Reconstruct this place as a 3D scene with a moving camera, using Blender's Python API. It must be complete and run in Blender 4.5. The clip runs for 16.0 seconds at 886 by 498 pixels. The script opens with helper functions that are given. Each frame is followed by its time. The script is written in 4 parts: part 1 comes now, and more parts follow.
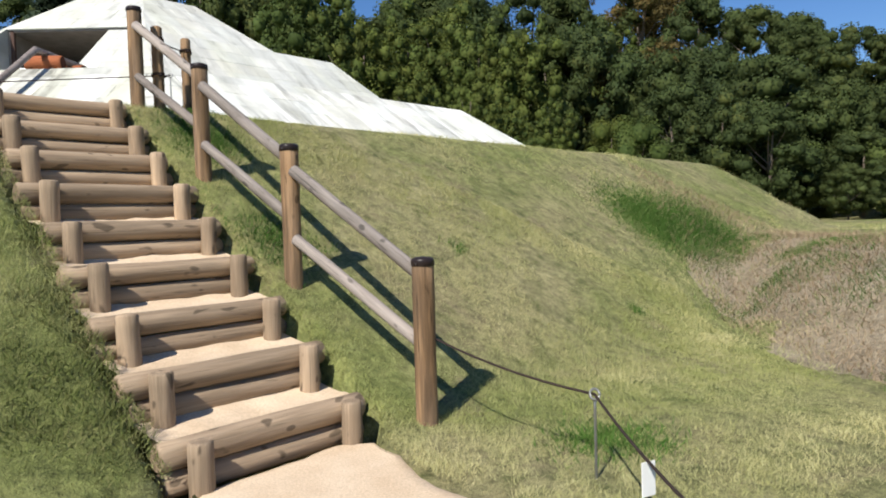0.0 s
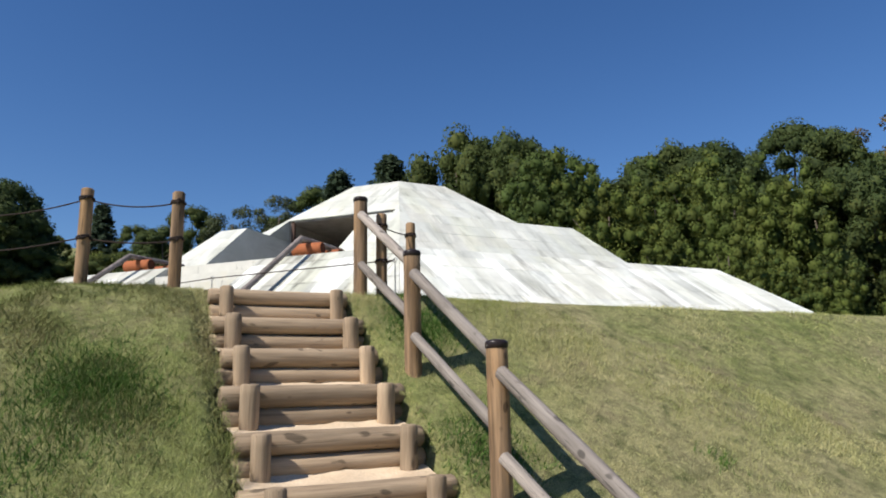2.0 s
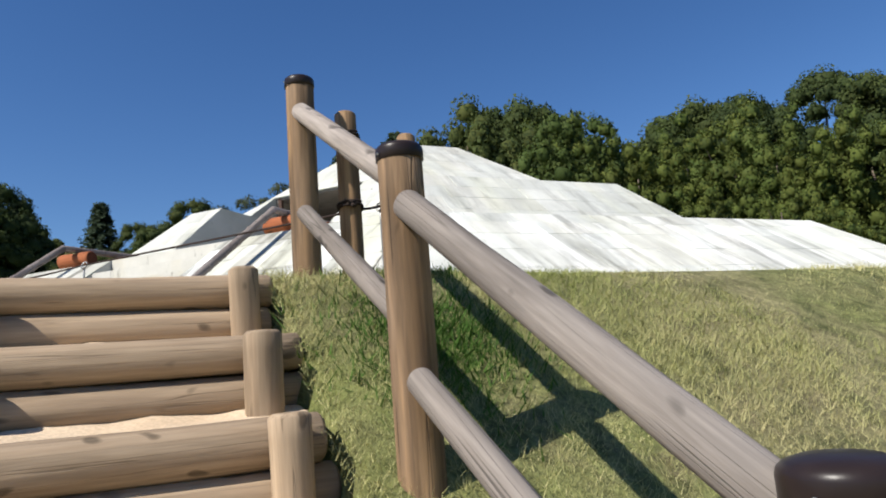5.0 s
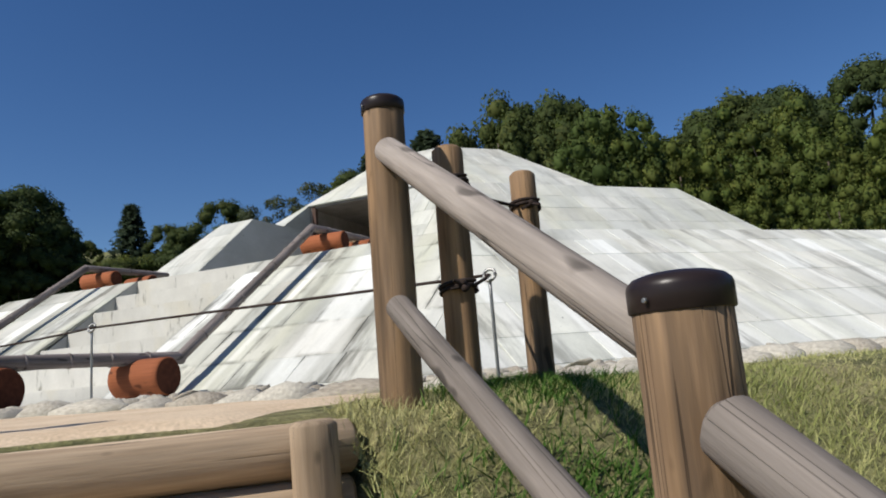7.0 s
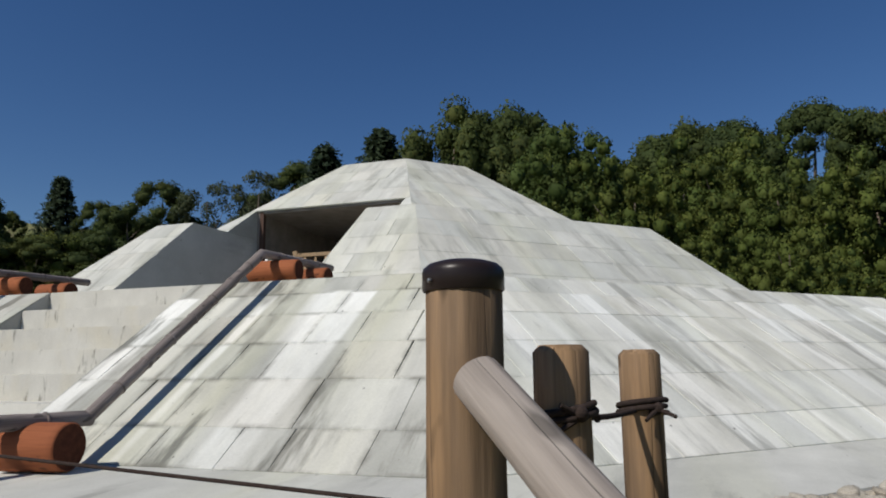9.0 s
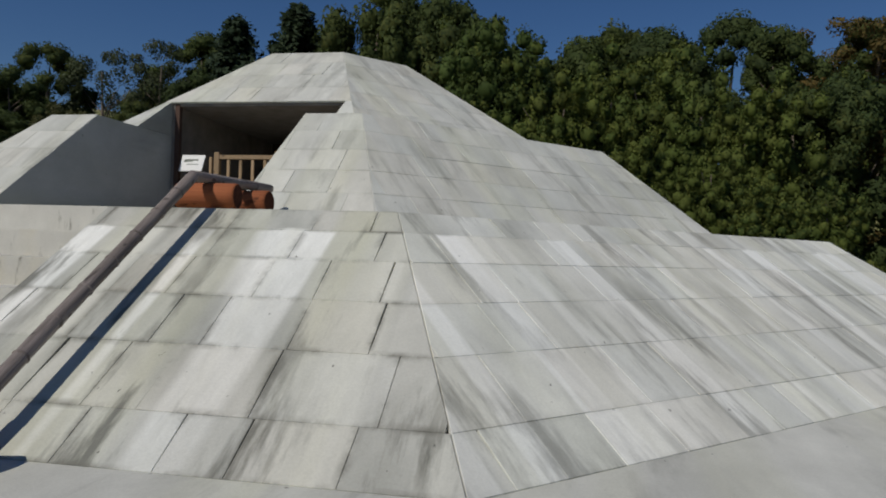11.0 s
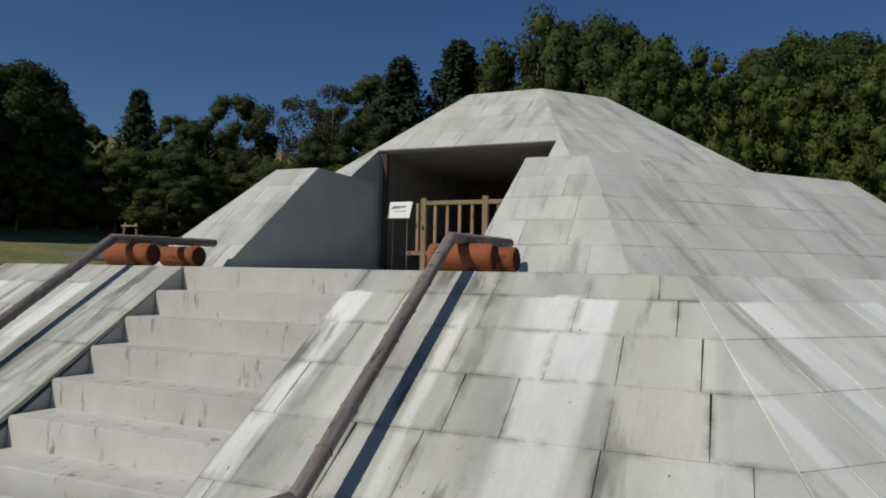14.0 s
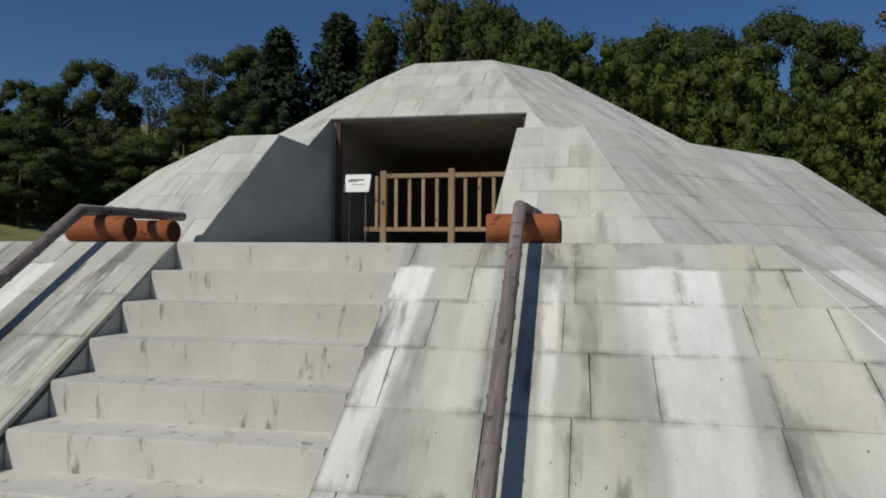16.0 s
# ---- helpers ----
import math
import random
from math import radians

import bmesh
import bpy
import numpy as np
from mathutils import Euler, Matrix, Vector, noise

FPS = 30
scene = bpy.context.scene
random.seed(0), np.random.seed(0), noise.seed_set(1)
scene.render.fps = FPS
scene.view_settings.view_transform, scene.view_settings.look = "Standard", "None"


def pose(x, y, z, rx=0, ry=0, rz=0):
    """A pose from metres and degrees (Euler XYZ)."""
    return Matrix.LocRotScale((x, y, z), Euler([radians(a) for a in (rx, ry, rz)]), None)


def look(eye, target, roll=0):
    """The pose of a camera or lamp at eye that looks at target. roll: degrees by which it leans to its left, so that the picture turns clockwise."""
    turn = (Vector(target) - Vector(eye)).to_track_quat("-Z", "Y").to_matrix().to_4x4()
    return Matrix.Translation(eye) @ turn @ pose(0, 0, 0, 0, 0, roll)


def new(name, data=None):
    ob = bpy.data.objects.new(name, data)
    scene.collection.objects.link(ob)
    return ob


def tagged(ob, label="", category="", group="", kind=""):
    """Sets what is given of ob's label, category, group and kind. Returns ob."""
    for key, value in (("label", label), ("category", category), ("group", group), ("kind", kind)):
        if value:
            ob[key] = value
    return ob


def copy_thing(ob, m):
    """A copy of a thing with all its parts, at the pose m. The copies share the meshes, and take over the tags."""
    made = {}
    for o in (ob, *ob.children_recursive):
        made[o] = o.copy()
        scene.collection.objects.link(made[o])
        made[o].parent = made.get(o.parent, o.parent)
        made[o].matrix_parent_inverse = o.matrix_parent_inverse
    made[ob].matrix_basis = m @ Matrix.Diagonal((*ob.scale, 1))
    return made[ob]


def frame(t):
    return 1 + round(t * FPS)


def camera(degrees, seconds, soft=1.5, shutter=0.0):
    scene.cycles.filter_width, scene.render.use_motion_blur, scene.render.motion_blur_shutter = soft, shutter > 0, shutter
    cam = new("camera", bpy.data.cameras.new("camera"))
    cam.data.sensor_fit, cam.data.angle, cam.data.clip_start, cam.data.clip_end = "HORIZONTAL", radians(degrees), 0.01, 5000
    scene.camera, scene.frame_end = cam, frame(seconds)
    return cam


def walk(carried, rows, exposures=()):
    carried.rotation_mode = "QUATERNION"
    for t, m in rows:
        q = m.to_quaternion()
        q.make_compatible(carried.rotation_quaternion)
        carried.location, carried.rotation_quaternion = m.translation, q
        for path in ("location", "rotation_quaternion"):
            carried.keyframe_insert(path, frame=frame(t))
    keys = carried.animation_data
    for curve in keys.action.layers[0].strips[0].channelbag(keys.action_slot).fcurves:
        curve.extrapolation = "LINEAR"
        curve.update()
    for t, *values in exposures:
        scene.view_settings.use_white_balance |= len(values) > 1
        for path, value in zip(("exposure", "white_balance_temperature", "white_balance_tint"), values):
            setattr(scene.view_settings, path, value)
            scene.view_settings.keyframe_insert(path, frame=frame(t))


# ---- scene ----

cam = camera(65.77, 16.0, soft=1.9)
PATH = [
    (0.0, 0.018, -3.808, 1.173, -1.55, -2.29, 1.73),
    (0.5, -0.093, -3.561, 1.389, 3.92, 2.84, 1.62),
    (1.0, -0.028, -3.469, 1.518, 14.40, 11.19, 1.27),
    (1.5, 0.121, -3.265, 1.530, 21.94, 13.12, -0.02),
    (2.0, 0.114, -2.968, 1.460, 19.10, 11.49, 1.29),
    (2.5, 0.024, -2.486, 1.482, 12.22, 11.44, 3.18),
    (3.0, -0.041, -1.912, 1.497, 15.42, 9.93, 3.69),
    (5.5, -1.178, 0.244, 1.958, 24.99, 10.59, 5.14),
    (6.0, -1.336, 0.402, 2.080, 30.88, 11.41, 4.92),
    (6.5, -1.609, 0.536, 2.235, 31.87, 10.89, 4.77),
    (7.0, -1.643, 0.732, 2.367, 23.26, 9.91, 4.56),
    (7.5, -1.734, 0.966, 2.584, 24.19, 9.67, 3.97),
    (8.0, -1.993, 1.080, 2.711, 25.63, 10.63, 2.57),
    (8.5, -2.120, 1.229, 2.860, 21.78, 10.78, 1.44),
    (11.0, -2.997, 2.109, 3.601, 9.98, 0.36, -1.76),
    (11.5, -3.218, 1.990, 3.752, 7.74, -0.66, -3.05),
    (12.0, -3.275, 2.190, 3.925, 8.28, 0.65, -0.63),
    (12.5, -3.301, 2.222, 3.915, 11.14, 3.60, -0.63),
    (13.0, -3.515, 2.250, 3.851, 14.46, 3.69, -0.69),
    (13.5, -3.857, 2.350, 3.871, 18.48, 3.22, -0.11),
    (14.0, -4.163, 2.410, 3.911, 22.50, 2.25, -1.19),
    (14.5, -4.630, 2.411, 3.849, 21.54, 1.86, -1.99),
    (15.0, -5.050, 2.414, 3.848, 18.28, 1.32, -1.37),
    (15.5, -5.423, 2.429, 3.881, 17.27, 0.93, -0.56),
    (16.0, -5.928, 2.462, 3.826, 11.11, 0.81, -0.47),
]
EXPOSURES = [(0.0, 0.47), (1.0, 0.43), (2.0, 0.37), (3.0, 0.41), (5.5, 0.41), (6.5, 0.19), (7.5, -0.16), (8.5, -0.28), (11.0, -0.85), (12.0, -0.85), (14.0, -0.77), (16.0, -0.73)]
walk(cam, [(t, pose(x, y, z, 90 + pitch, roll, yaw)) for t, x, y, z, yaw, pitch, roll in PATH], EXPOSURES)

# ---- light ----
SUN_FROM = Vector((-0.41, -0.74, 0.856)).normalized()
world = bpy.data.worlds.new("sky")
scene.world = world
world.use_nodes = True
sky = world.node_tree.nodes.new("ShaderNodeTexSky")
sky.sky_type, sky.sun_disc = "NISHITA", False
sky.sun_elevation = math.asin(SUN_FROM.z)
sky.sun_rotation = math.atan2(SUN_FROM.x, SUN_FROM.y)
sky.altitude, sky.air_density, sky.dust_density, sky.ozone_density = 300, 1.0, 0.1, 3.5
back = world.node_tree.nodes["Background"]
back.inputs["Strength"].default_value = 0.088
deep = world.node_tree.nodes.new("ShaderNodeHueSaturation")
deep.inputs["Hue"].default_value, deep.inputs["Saturation"].default_value = 0.508, 1.22
world.node_tree.links.new(sky.outputs[0], deep.inputs["Color"])
world.node_tree.links.new(deep.outputs[0], back.inputs["Color"])
sun_data = bpy.data.lights.new("sun", "SUN")
sun_data.energy, sun_data.angle, sun_data.color = 4.8, radians(0.53), (1.0, 0.95, 0.87)
sun = new("sun", sun_data)
sun.matrix_basis = look(SUN_FROM * 60, (0, 0, 0))


# ---- materials ----
class Mat:
    """A small builder for node materials."""

    def __init__(self, name, rough=0.9, coords="Object"):
        self.mat = bpy.data.materials.new(name)
        self.mat.use_nodes = True
        self.tree = self.mat.node_tree
        self.bsdf = self.tree.nodes["Principled BSDF"]
        self.bsdf.inputs["Roughness"].default_value = rough
        self.bsdf.inputs["Specular IOR Level"].default_value = 0.25
        self.src = self.tree.nodes.new("ShaderNodeTexCoord").outputs[coords]

    def vary(self):
        """Shift the pattern by a random way for each object, so that no two pieces look alike."""
        far = self.node("ShaderNodeMath")
        far.operation = "MULTIPLY"
        self.link(self.each(), far.inputs[0])
        far.inputs[1].default_value = 37.0
        add = self.node("ShaderNodeVectorMath")
        self.link(self.src, add.inputs[0])
        self.link(far.outputs[0], add.inputs[1])
        self.src = add.outputs[0]

    def node(self, kind, **sockets):
        n = self.tree.nodes.new(kind)
        for key, value in sockets.items():
            n.inputs[key.replace("_", " ")].default_value = value
        return n

    def link(self, a, b):
        self.tree.links.new(a, b)

    def noise(self, scale, stretch=(1, 1, 1), detail=5, rough=0.6, shift=0.0):
        m = self.node("ShaderNodeMapping", Scale=stretch, Location=(shift, shift * 0.7, shift * 1.3))
        self.link(self.src, m.inputs["Vector"])
        n = self.node("ShaderNodeTexNoise", Scale=scale, Detail=detail, Roughness=rough)
        self.link(m.outputs[0], n.inputs["Vector"])
        return n.outputs["Fac"]

    def ramp(self, fac, *stops):
        r = self.node("ShaderNodeValToRGB")
        while len(r.color_ramp.elements) < len(stops):
            r.color_ramp.elements.new(0.5)
        for e, (p, c) in zip(r.color_ramp.elements, stops):
            e.position, e.color = p, (*c, 1) if len(c) == 3 else c
        self.link(fac, r.inputs["Fac"])
        return r.outputs["Color"]

    def mix(self, fac, a, b, mode="MIX"):
        m = self.node("ShaderNodeMix")
        m.data_type, m.blend_type = "RGBA", mode
        for value, socket in ((fac, m.inputs[0]), (a, m.inputs[6]), (b, m.inputs[7])):
            if hasattr(value, "is_linked"):
                self.link(value, socket)
            elif isinstance(value, tuple):
                socket.default_value = (*value, 1)
            else:
                socket.default_value = value
        return m.outputs[2]

    def gray(self, fac, lo, hi, p0=0.3, p1=0.7):
        return self.ramp(fac, (p0, (lo, lo, lo)), (p1, (hi, hi, hi)))

    def island(self):
        return self.node("ShaderNodeNewGeometry").outputs["Random Per Island"]

    def each(self):
        return self.node("ShaderNodeObjectInfo").outputs["Random"]

    def done(self, color, bump=None, strength=0.3, dist=0.01):
        if isinstance(color, tuple):
            self.bsdf.inputs["Base Color"].default_value = (*color, 1)
        else:
            self.link(color, self.bsdf.inputs["Base Color"])
        if bump is not None:
            b = self.node("ShaderNodeBump", Strength=strength, Distance=dist)
            self.link(bump, b.inputs["Height"])
            self.link(b.outputs[0], self.bsdf.inputs["Normal"])
        return self.mat


def wood(name, light, dark, knot, crack=0.6, rough=0.85, runs=0.0):
    """Timber whose grain runs along z: fibres, broken drying cracks, small knots and long weather runs."""
    m = Mat(name, rough)
    m.vary()
    grain = m.noise(9, (6, 6, 0.35), 6)
    fine = m.noise(17, (4, 4, 0.22), 5, 0.65, shift=2)
    base = m.ramp(grain, (0.25, dark), (0.62, light))
    base = m.mix(0.6, base, m.gray(fine, 0.68, 1.18), "MULTIPLY")
    base = m.mix(m.gray(m.noise(2.4, (1.6, 1.6, 0.4), 4, shift=4), 0.0, 0.65), base, knot)
    if runs:
        stain = m.noise(4.0, (2.4, 2.4, 0.2), 4, 0.6, shift=29)
        base = m.mix(1.0, base, m.gray(stain, 1.0 - 0.62 * runs, 1.18, 0.42, 0.58), "MULTIPLY")
    dark_line = (1.0 - crack,) * 3
    lines = m.ramp(m.noise(7.0, (2.8, 2.8, 0.05), 2, shift=9), (0.0, (1, 1, 1)), (0.414, (1, 1, 1)), (0.42, dark_line), (0.427, (1, 1, 1)), (0.594, (1, 1, 1)), (0.60, dark_line), (0.606, (1, 1, 1)))
    broken = m.gray(m.noise(2.0, (1.5, 1.5, 0.8), 2, shift=51), 0.0, 1.0, 0.38, 0.48)
    lines = m.mix(broken, (1.0, 1.0, 1.0), lines)
    spots = m.gray(m.noise(11, (1.3, 1.3, 0.6), 1, shift=17), 1.0, 0.3, 0.66, 0.71)
    base = m.mix(0.8, base, spots, "MULTIPLY")
    base = m.mix(1.0, base, lines, "MULTIPLY")
    tone = m.gray(m.each(), 0.82, 1.14, 0, 1)
    base = m.mix(1.0, base, tone, "MULTIPLY")
    return m.done(base, m.mix(0.5, fine, lines), 0.55, 0.008)


STEP_WOOD = wood("weathered_step_log", (0.38, 0.285, 0.19), (0.27, 0.19, 0.12), (0.27, 0.20, 0.135), 0.55, runs=0.3)
POST_WOOD = wood("brown_post_wood", (0.36, 0.212, 0.098), (0.18, 0.10, 0.047), (0.21, 0.165, 0.125), 0.88, runs=0.8)
RAIL_WOOD = wood("grey_rail_wood", (0.305, 0.268, 0.235), (0.17, 0.145, 0.125), (0.215, 0.18, 0.152), 0.75, runs=0.35)
ORANGE_WOOD = wood("orange_log", (0.35, 0.115, 0.046), (0.25, 0.076, 0.031), (0.27, 0.088, 0.038), 0.3)
GATE_WOOD = wood("gate_timber", (0.42, 0.30, 0.18), (0.30, 0.20, 0.11), (0.33, 0.23, 0.14), 0.3)
POLE_WOOD = wood("grey_bamboo", (0.30, 0.26, 0.24), (0.17, 0.14, 0.13), (0.22, 0.18, 0.16), 0.4, runs=0.6)


def endgrain(name, a, b):
    m = Mat(name, 0.95)
    m.bsdf.inputs["Specular IOR Level"].default_value = 0.1
    g = m.noise(25, (1, 1, 1), 4)
    return m.done(m.ramp(g, (0.3, a), (0.7, b)), g, 0.3)


# end faces are coloured dark to stand for shade on the side off the sun
SHADED_LOG_END = endgrain("shaded_log_end", (0.06, 0.022, 0.014), (0.11, 0.04, 0.022))


def concrete(name, tint=(1, 1, 1), dirt=1.0, lime=0.0, warm=0.4, joints=0.0):
    """Pale stone with soft dirt that runs down the slope (y of each face), and lime washed out from under the top course."""
    m = Mat(name, 0.92)
    t = lambda v: tuple(v * c for c in tint)
    big = m.noise(0.7, (1, 0.7, 1), 4)
    base = m.ramp(big, (0.3, t(0.49)), (0.7, t(0.585)))
    cloud = m.noise(2.6, (1, 0.7, 1), 6, 0.65, shift=8)
    base = m.mix(0.6, base, m.gray(cloud, 0.84, 1.10), "MULTIPLY")
    wash = m.noise(1.2, (1.3, 0.10, 1.0), 2, 0.5, shift=47)
    base = m.mix(m.gray(wash, 0.0, warm, 0.48, 0.68), base, t(0.54)[:2] + (0.40 * tint[2],))
    grey = m.noise(1.3, (1.2, 0.42, 1.0), 4, 0.55, shift=3)
    base = m.mix(m.gray(grey, 0.0, 0.7 * dirt, 0.46, 0.66), base, (0.33, 0.33, 0.295))
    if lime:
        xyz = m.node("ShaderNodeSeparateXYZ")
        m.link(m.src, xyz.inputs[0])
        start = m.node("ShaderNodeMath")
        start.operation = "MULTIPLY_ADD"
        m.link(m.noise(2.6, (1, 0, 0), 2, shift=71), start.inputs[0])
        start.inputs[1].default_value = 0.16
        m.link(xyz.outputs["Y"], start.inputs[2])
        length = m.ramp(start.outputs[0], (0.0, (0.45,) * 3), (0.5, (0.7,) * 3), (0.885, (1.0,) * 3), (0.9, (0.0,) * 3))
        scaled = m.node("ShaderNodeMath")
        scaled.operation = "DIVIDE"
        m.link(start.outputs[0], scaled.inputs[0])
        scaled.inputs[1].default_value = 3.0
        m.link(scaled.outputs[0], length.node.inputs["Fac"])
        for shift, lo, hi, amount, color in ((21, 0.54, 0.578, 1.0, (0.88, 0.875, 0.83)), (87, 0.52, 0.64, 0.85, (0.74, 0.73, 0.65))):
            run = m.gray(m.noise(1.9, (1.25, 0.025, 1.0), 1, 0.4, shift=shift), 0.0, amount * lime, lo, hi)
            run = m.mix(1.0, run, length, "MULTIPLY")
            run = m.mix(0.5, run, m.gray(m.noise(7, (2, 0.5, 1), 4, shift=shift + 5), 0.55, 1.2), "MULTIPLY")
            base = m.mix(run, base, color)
    mask = m.gray(m.noise(1.1, (1.2, 0.6, 1.0), 3, shift=95), 0.2, 1.0, 0.40, 0.56)
    black = m.gray(m.noise(1.9, (1.6, 0.26, 1.0), 6, 0.62, shift=33), 0.0, 0.92 * dirt, 0.515, 0.62)
    base = m.mix(m.mix(1.0, black, mask, "MULTIPLY"), base, (0.17, 0.168, 0.145))
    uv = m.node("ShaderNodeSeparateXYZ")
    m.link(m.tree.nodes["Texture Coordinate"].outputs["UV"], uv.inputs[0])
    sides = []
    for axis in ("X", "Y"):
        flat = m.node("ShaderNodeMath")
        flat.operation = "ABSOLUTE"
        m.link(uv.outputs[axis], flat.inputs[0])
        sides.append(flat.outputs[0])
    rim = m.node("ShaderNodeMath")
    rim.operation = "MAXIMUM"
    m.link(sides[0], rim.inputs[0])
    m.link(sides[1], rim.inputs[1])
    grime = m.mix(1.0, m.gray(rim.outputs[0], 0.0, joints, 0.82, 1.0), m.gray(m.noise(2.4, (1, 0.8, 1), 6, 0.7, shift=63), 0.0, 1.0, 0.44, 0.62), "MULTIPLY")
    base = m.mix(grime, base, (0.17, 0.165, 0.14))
    spots = m.noise(15, (1.3, 0.8, 1), 2, shift=13)
    base = m.mix(m.gray(spots, 0.0, 0.8, 0.745, 0.775), base, (0.13, 0.125, 0.11))
    base = m.mix(1.0, base, m.ramp(m.each(), (0.0, (0.86, 0.87, 0.86)), (0.35, (1.0, 0.985, 0.955)), (0.65, (0.95, 0.965, 0.96)), (1.0, (1.07, 1.065, 1.05))), "MULTIPLY")
    fine = m.noise(60, (1, 1, 1), 4)
    base = m.mix(0.5, base, m.gray(fine, 0.88, 1.08), "MULTIPLY")
    return m.done(base, m.mix(0.5, fine, cloud), 0.35, 0.012)


def step_stone(name):
    """Cut steps: nearly clean, with short dark drips and yellowed ends on the risers."""
    m = Mat(name, 0.92)
    m.vary()
    base = m.ramp(m.noise(1.4, (1, 1, 1), 4), (0.3, (0.52, 0.505, 0.455)), (0.7, (0.60, 0.585, 0.53)))
    base = m.mix(0.5, base, m.gray(m.noise(5, (1, 0.6, 0.6), 5, shift=6), 0.86, 1.1), "MULTIPLY")
    base = m.mix(m.gray(m.noise(1.3, (1, 0.3, 0.5), 3, shift=18), 0.0, 0.5, 0.52, 0.68), base, (0.55, 0.49, 0.34))
    drips = m.gray(m.noise(6, (1.8, 1.3, 0.42), 4, 0.6, shift=12), 0.0, 0.8, 0.60, 0.70)
    base = m.mix(drips, base, (0.19, 0.18, 0.15))
    base = m.mix(1.0, base, m.gray(m.each(), 0.93, 1.06, 0, 1), "MULTIPLY")
    fine = m.noise(60, (1, 1, 1), 4)
    return m.done(m.mix(0.4, base, m.gray(fine, 0.88, 1.08), "MULTIPLY"), fine, 0.25, 0.008)


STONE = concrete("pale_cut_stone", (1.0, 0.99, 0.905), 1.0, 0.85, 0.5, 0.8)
# southeast face: base colour raised so that side looks better lit, besides its lime
BRIGHTENED_LIMED_STONE = concrete("brightened_limed_stone", (1.34, 1.335, 1.24), 0.62, 1.0, 0.25, 0.15)
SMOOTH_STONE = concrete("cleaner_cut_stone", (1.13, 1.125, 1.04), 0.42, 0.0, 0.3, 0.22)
STEP_STONE = step_stone("pale_step_stone")
CHEEK = concrete("grey_shuttered_concrete", (0.80, 0.81, 0.79), 0.3)


def plain(name, color, rough=0.6, metal=0.0, var=0.15, scale=20):
    m = Mat(name, rough)
    m.bsdf.inputs["Metallic"].default_value = metal
    n = m.noise(scale)
    lo, hi = tuple(c * (1 - var) for c in color), tuple(c * (1 + var) for c in color)
    return m.done(m.ramp(n, (0.3, lo), (0.7, hi)), n, 0.15, 0.004)


# brown of the door post, dark so the inner walls carry the room's shade
SHADED_BROWN_LINING = plain("shaded_brown_lining", (0.085, 0.05, 0.038), 0.8)
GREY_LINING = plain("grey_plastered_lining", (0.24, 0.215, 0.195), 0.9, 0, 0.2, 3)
CAP_PLASTIC = plain("dark_brown_plastic", (0.022, 0.015, 0.014), 0.35)
ROPE = plain("dark_rope", (0.035, 0.024, 0.02), 0.95, 0, 0.4, 90)
STEEL = plain("dull_steel", (0.30, 0.30, 0.29), 0.45, 0.9)
PAPER = plain("white_tag", (0.75, 0.75, 0.73), 0.5, 0, 0.03)
PRINT = plain("grey_print", (0.18, 0.20, 0.17), 0.6, 0, 0.1)


def sand():
    m = Mat("tan_sand", 0.97)
    n = m.noise(3.0, (1, 1, 1), 6)
    base = m.ramp(n, (0.3, (0.56, 0.42, 0.28)), (0.7, (0.70, 0.56, 0.40)))
    fine = m.noise(85, (1, 1, 1), 5)
    base = m.mix(0.7, base, m.gray(fine, 0.7, 1.2), "MULTIPLY")
    return m.done(base, m.mix(0.5, fine, n), 0.5, 0.012)


SAND = sand()


def turf():
    m = Mat("short_grass_ground", 0.97)
    big = m.noise(0.5, (1, 1, 1), 6)
    mid = m.noise(3.2, (1, 1, 1), 6, 0.7, 5)
    green = m.ramp(mid, (0.3, (0.13, 0.155, 0.043)), (0.7, (0.25, 0.265, 0.09)))
    dry = m.ramp(mid, (0.3, (0.20, 0.185, 0.085)), (0.75, (0.39, 0.345, 0.175)))
    base = m.mix(m.gray(big, 0.0, 0.95, 0.42, 0.62), green, dry)
    bare = m.noise(1.7, (1, 1, 1), 7, 0.75, 23)
    base = m.mix(m.gray(bare, 0.0, 0.8, 0.52, 0.66), base, (0.23, 0.19, 0.105))
    base = m.mix(m.gray(m.noise(5.5, (1, 1, 1), 4, 0.7, 61), 0.0, 0.7, 0.5, 0.68), base, (0.075, 0.092, 0.026))
    clumps = m.noise(13, (1, 1, 1), 5, 0.75, 77)
    base = m.mix(0.85, base, m.gray(clumps, 0.55, 1.4, 0.34, 0.66), "MULTIPLY")
    fine = m.noise(70, (1, 1, 1), 5, 0.7)
    base = m.mix(0.8, base, m.gray(fine, 0.55, 1.35), "MULTIPLY")
    return m.done(base, m.mix(0.6, fine, clumps), 1.0, 0.04)


TURF = turf()


def blades(name, *stops):
    m = Mat(name, 0.85)
    r = m.mix(0.6, m.ramp(m.island(), *stops), m.ramp(m.noise(0.7, (1, 1, 1), 6), (0.40, stops[0][1]), (0.62, stops[-1][1])))
    m.bsdf.inputs["Specular IOR Level"].default_value = 0.15
    return m.done(r)


GRASS = blades("grass_blades", (0.0, (0.22, 0.26, 0.072)), (0.5, (0.365, 0.37, 0.13)), (1.0, (0.57, 0.51, 0.265)))
BANK_GRASS = blades("bank_grass", (0.0, (0.095, 0.125, 0.03)), (0.5, (0.175, 0.18, 0.06)), (1.0, (0.32, 0.27, 0.14)))
LUSH = blades("lush_grass", (0.0, (0.045, 0.10, 0.016)), (1.0, (0.085, 0.16, 0.03)))
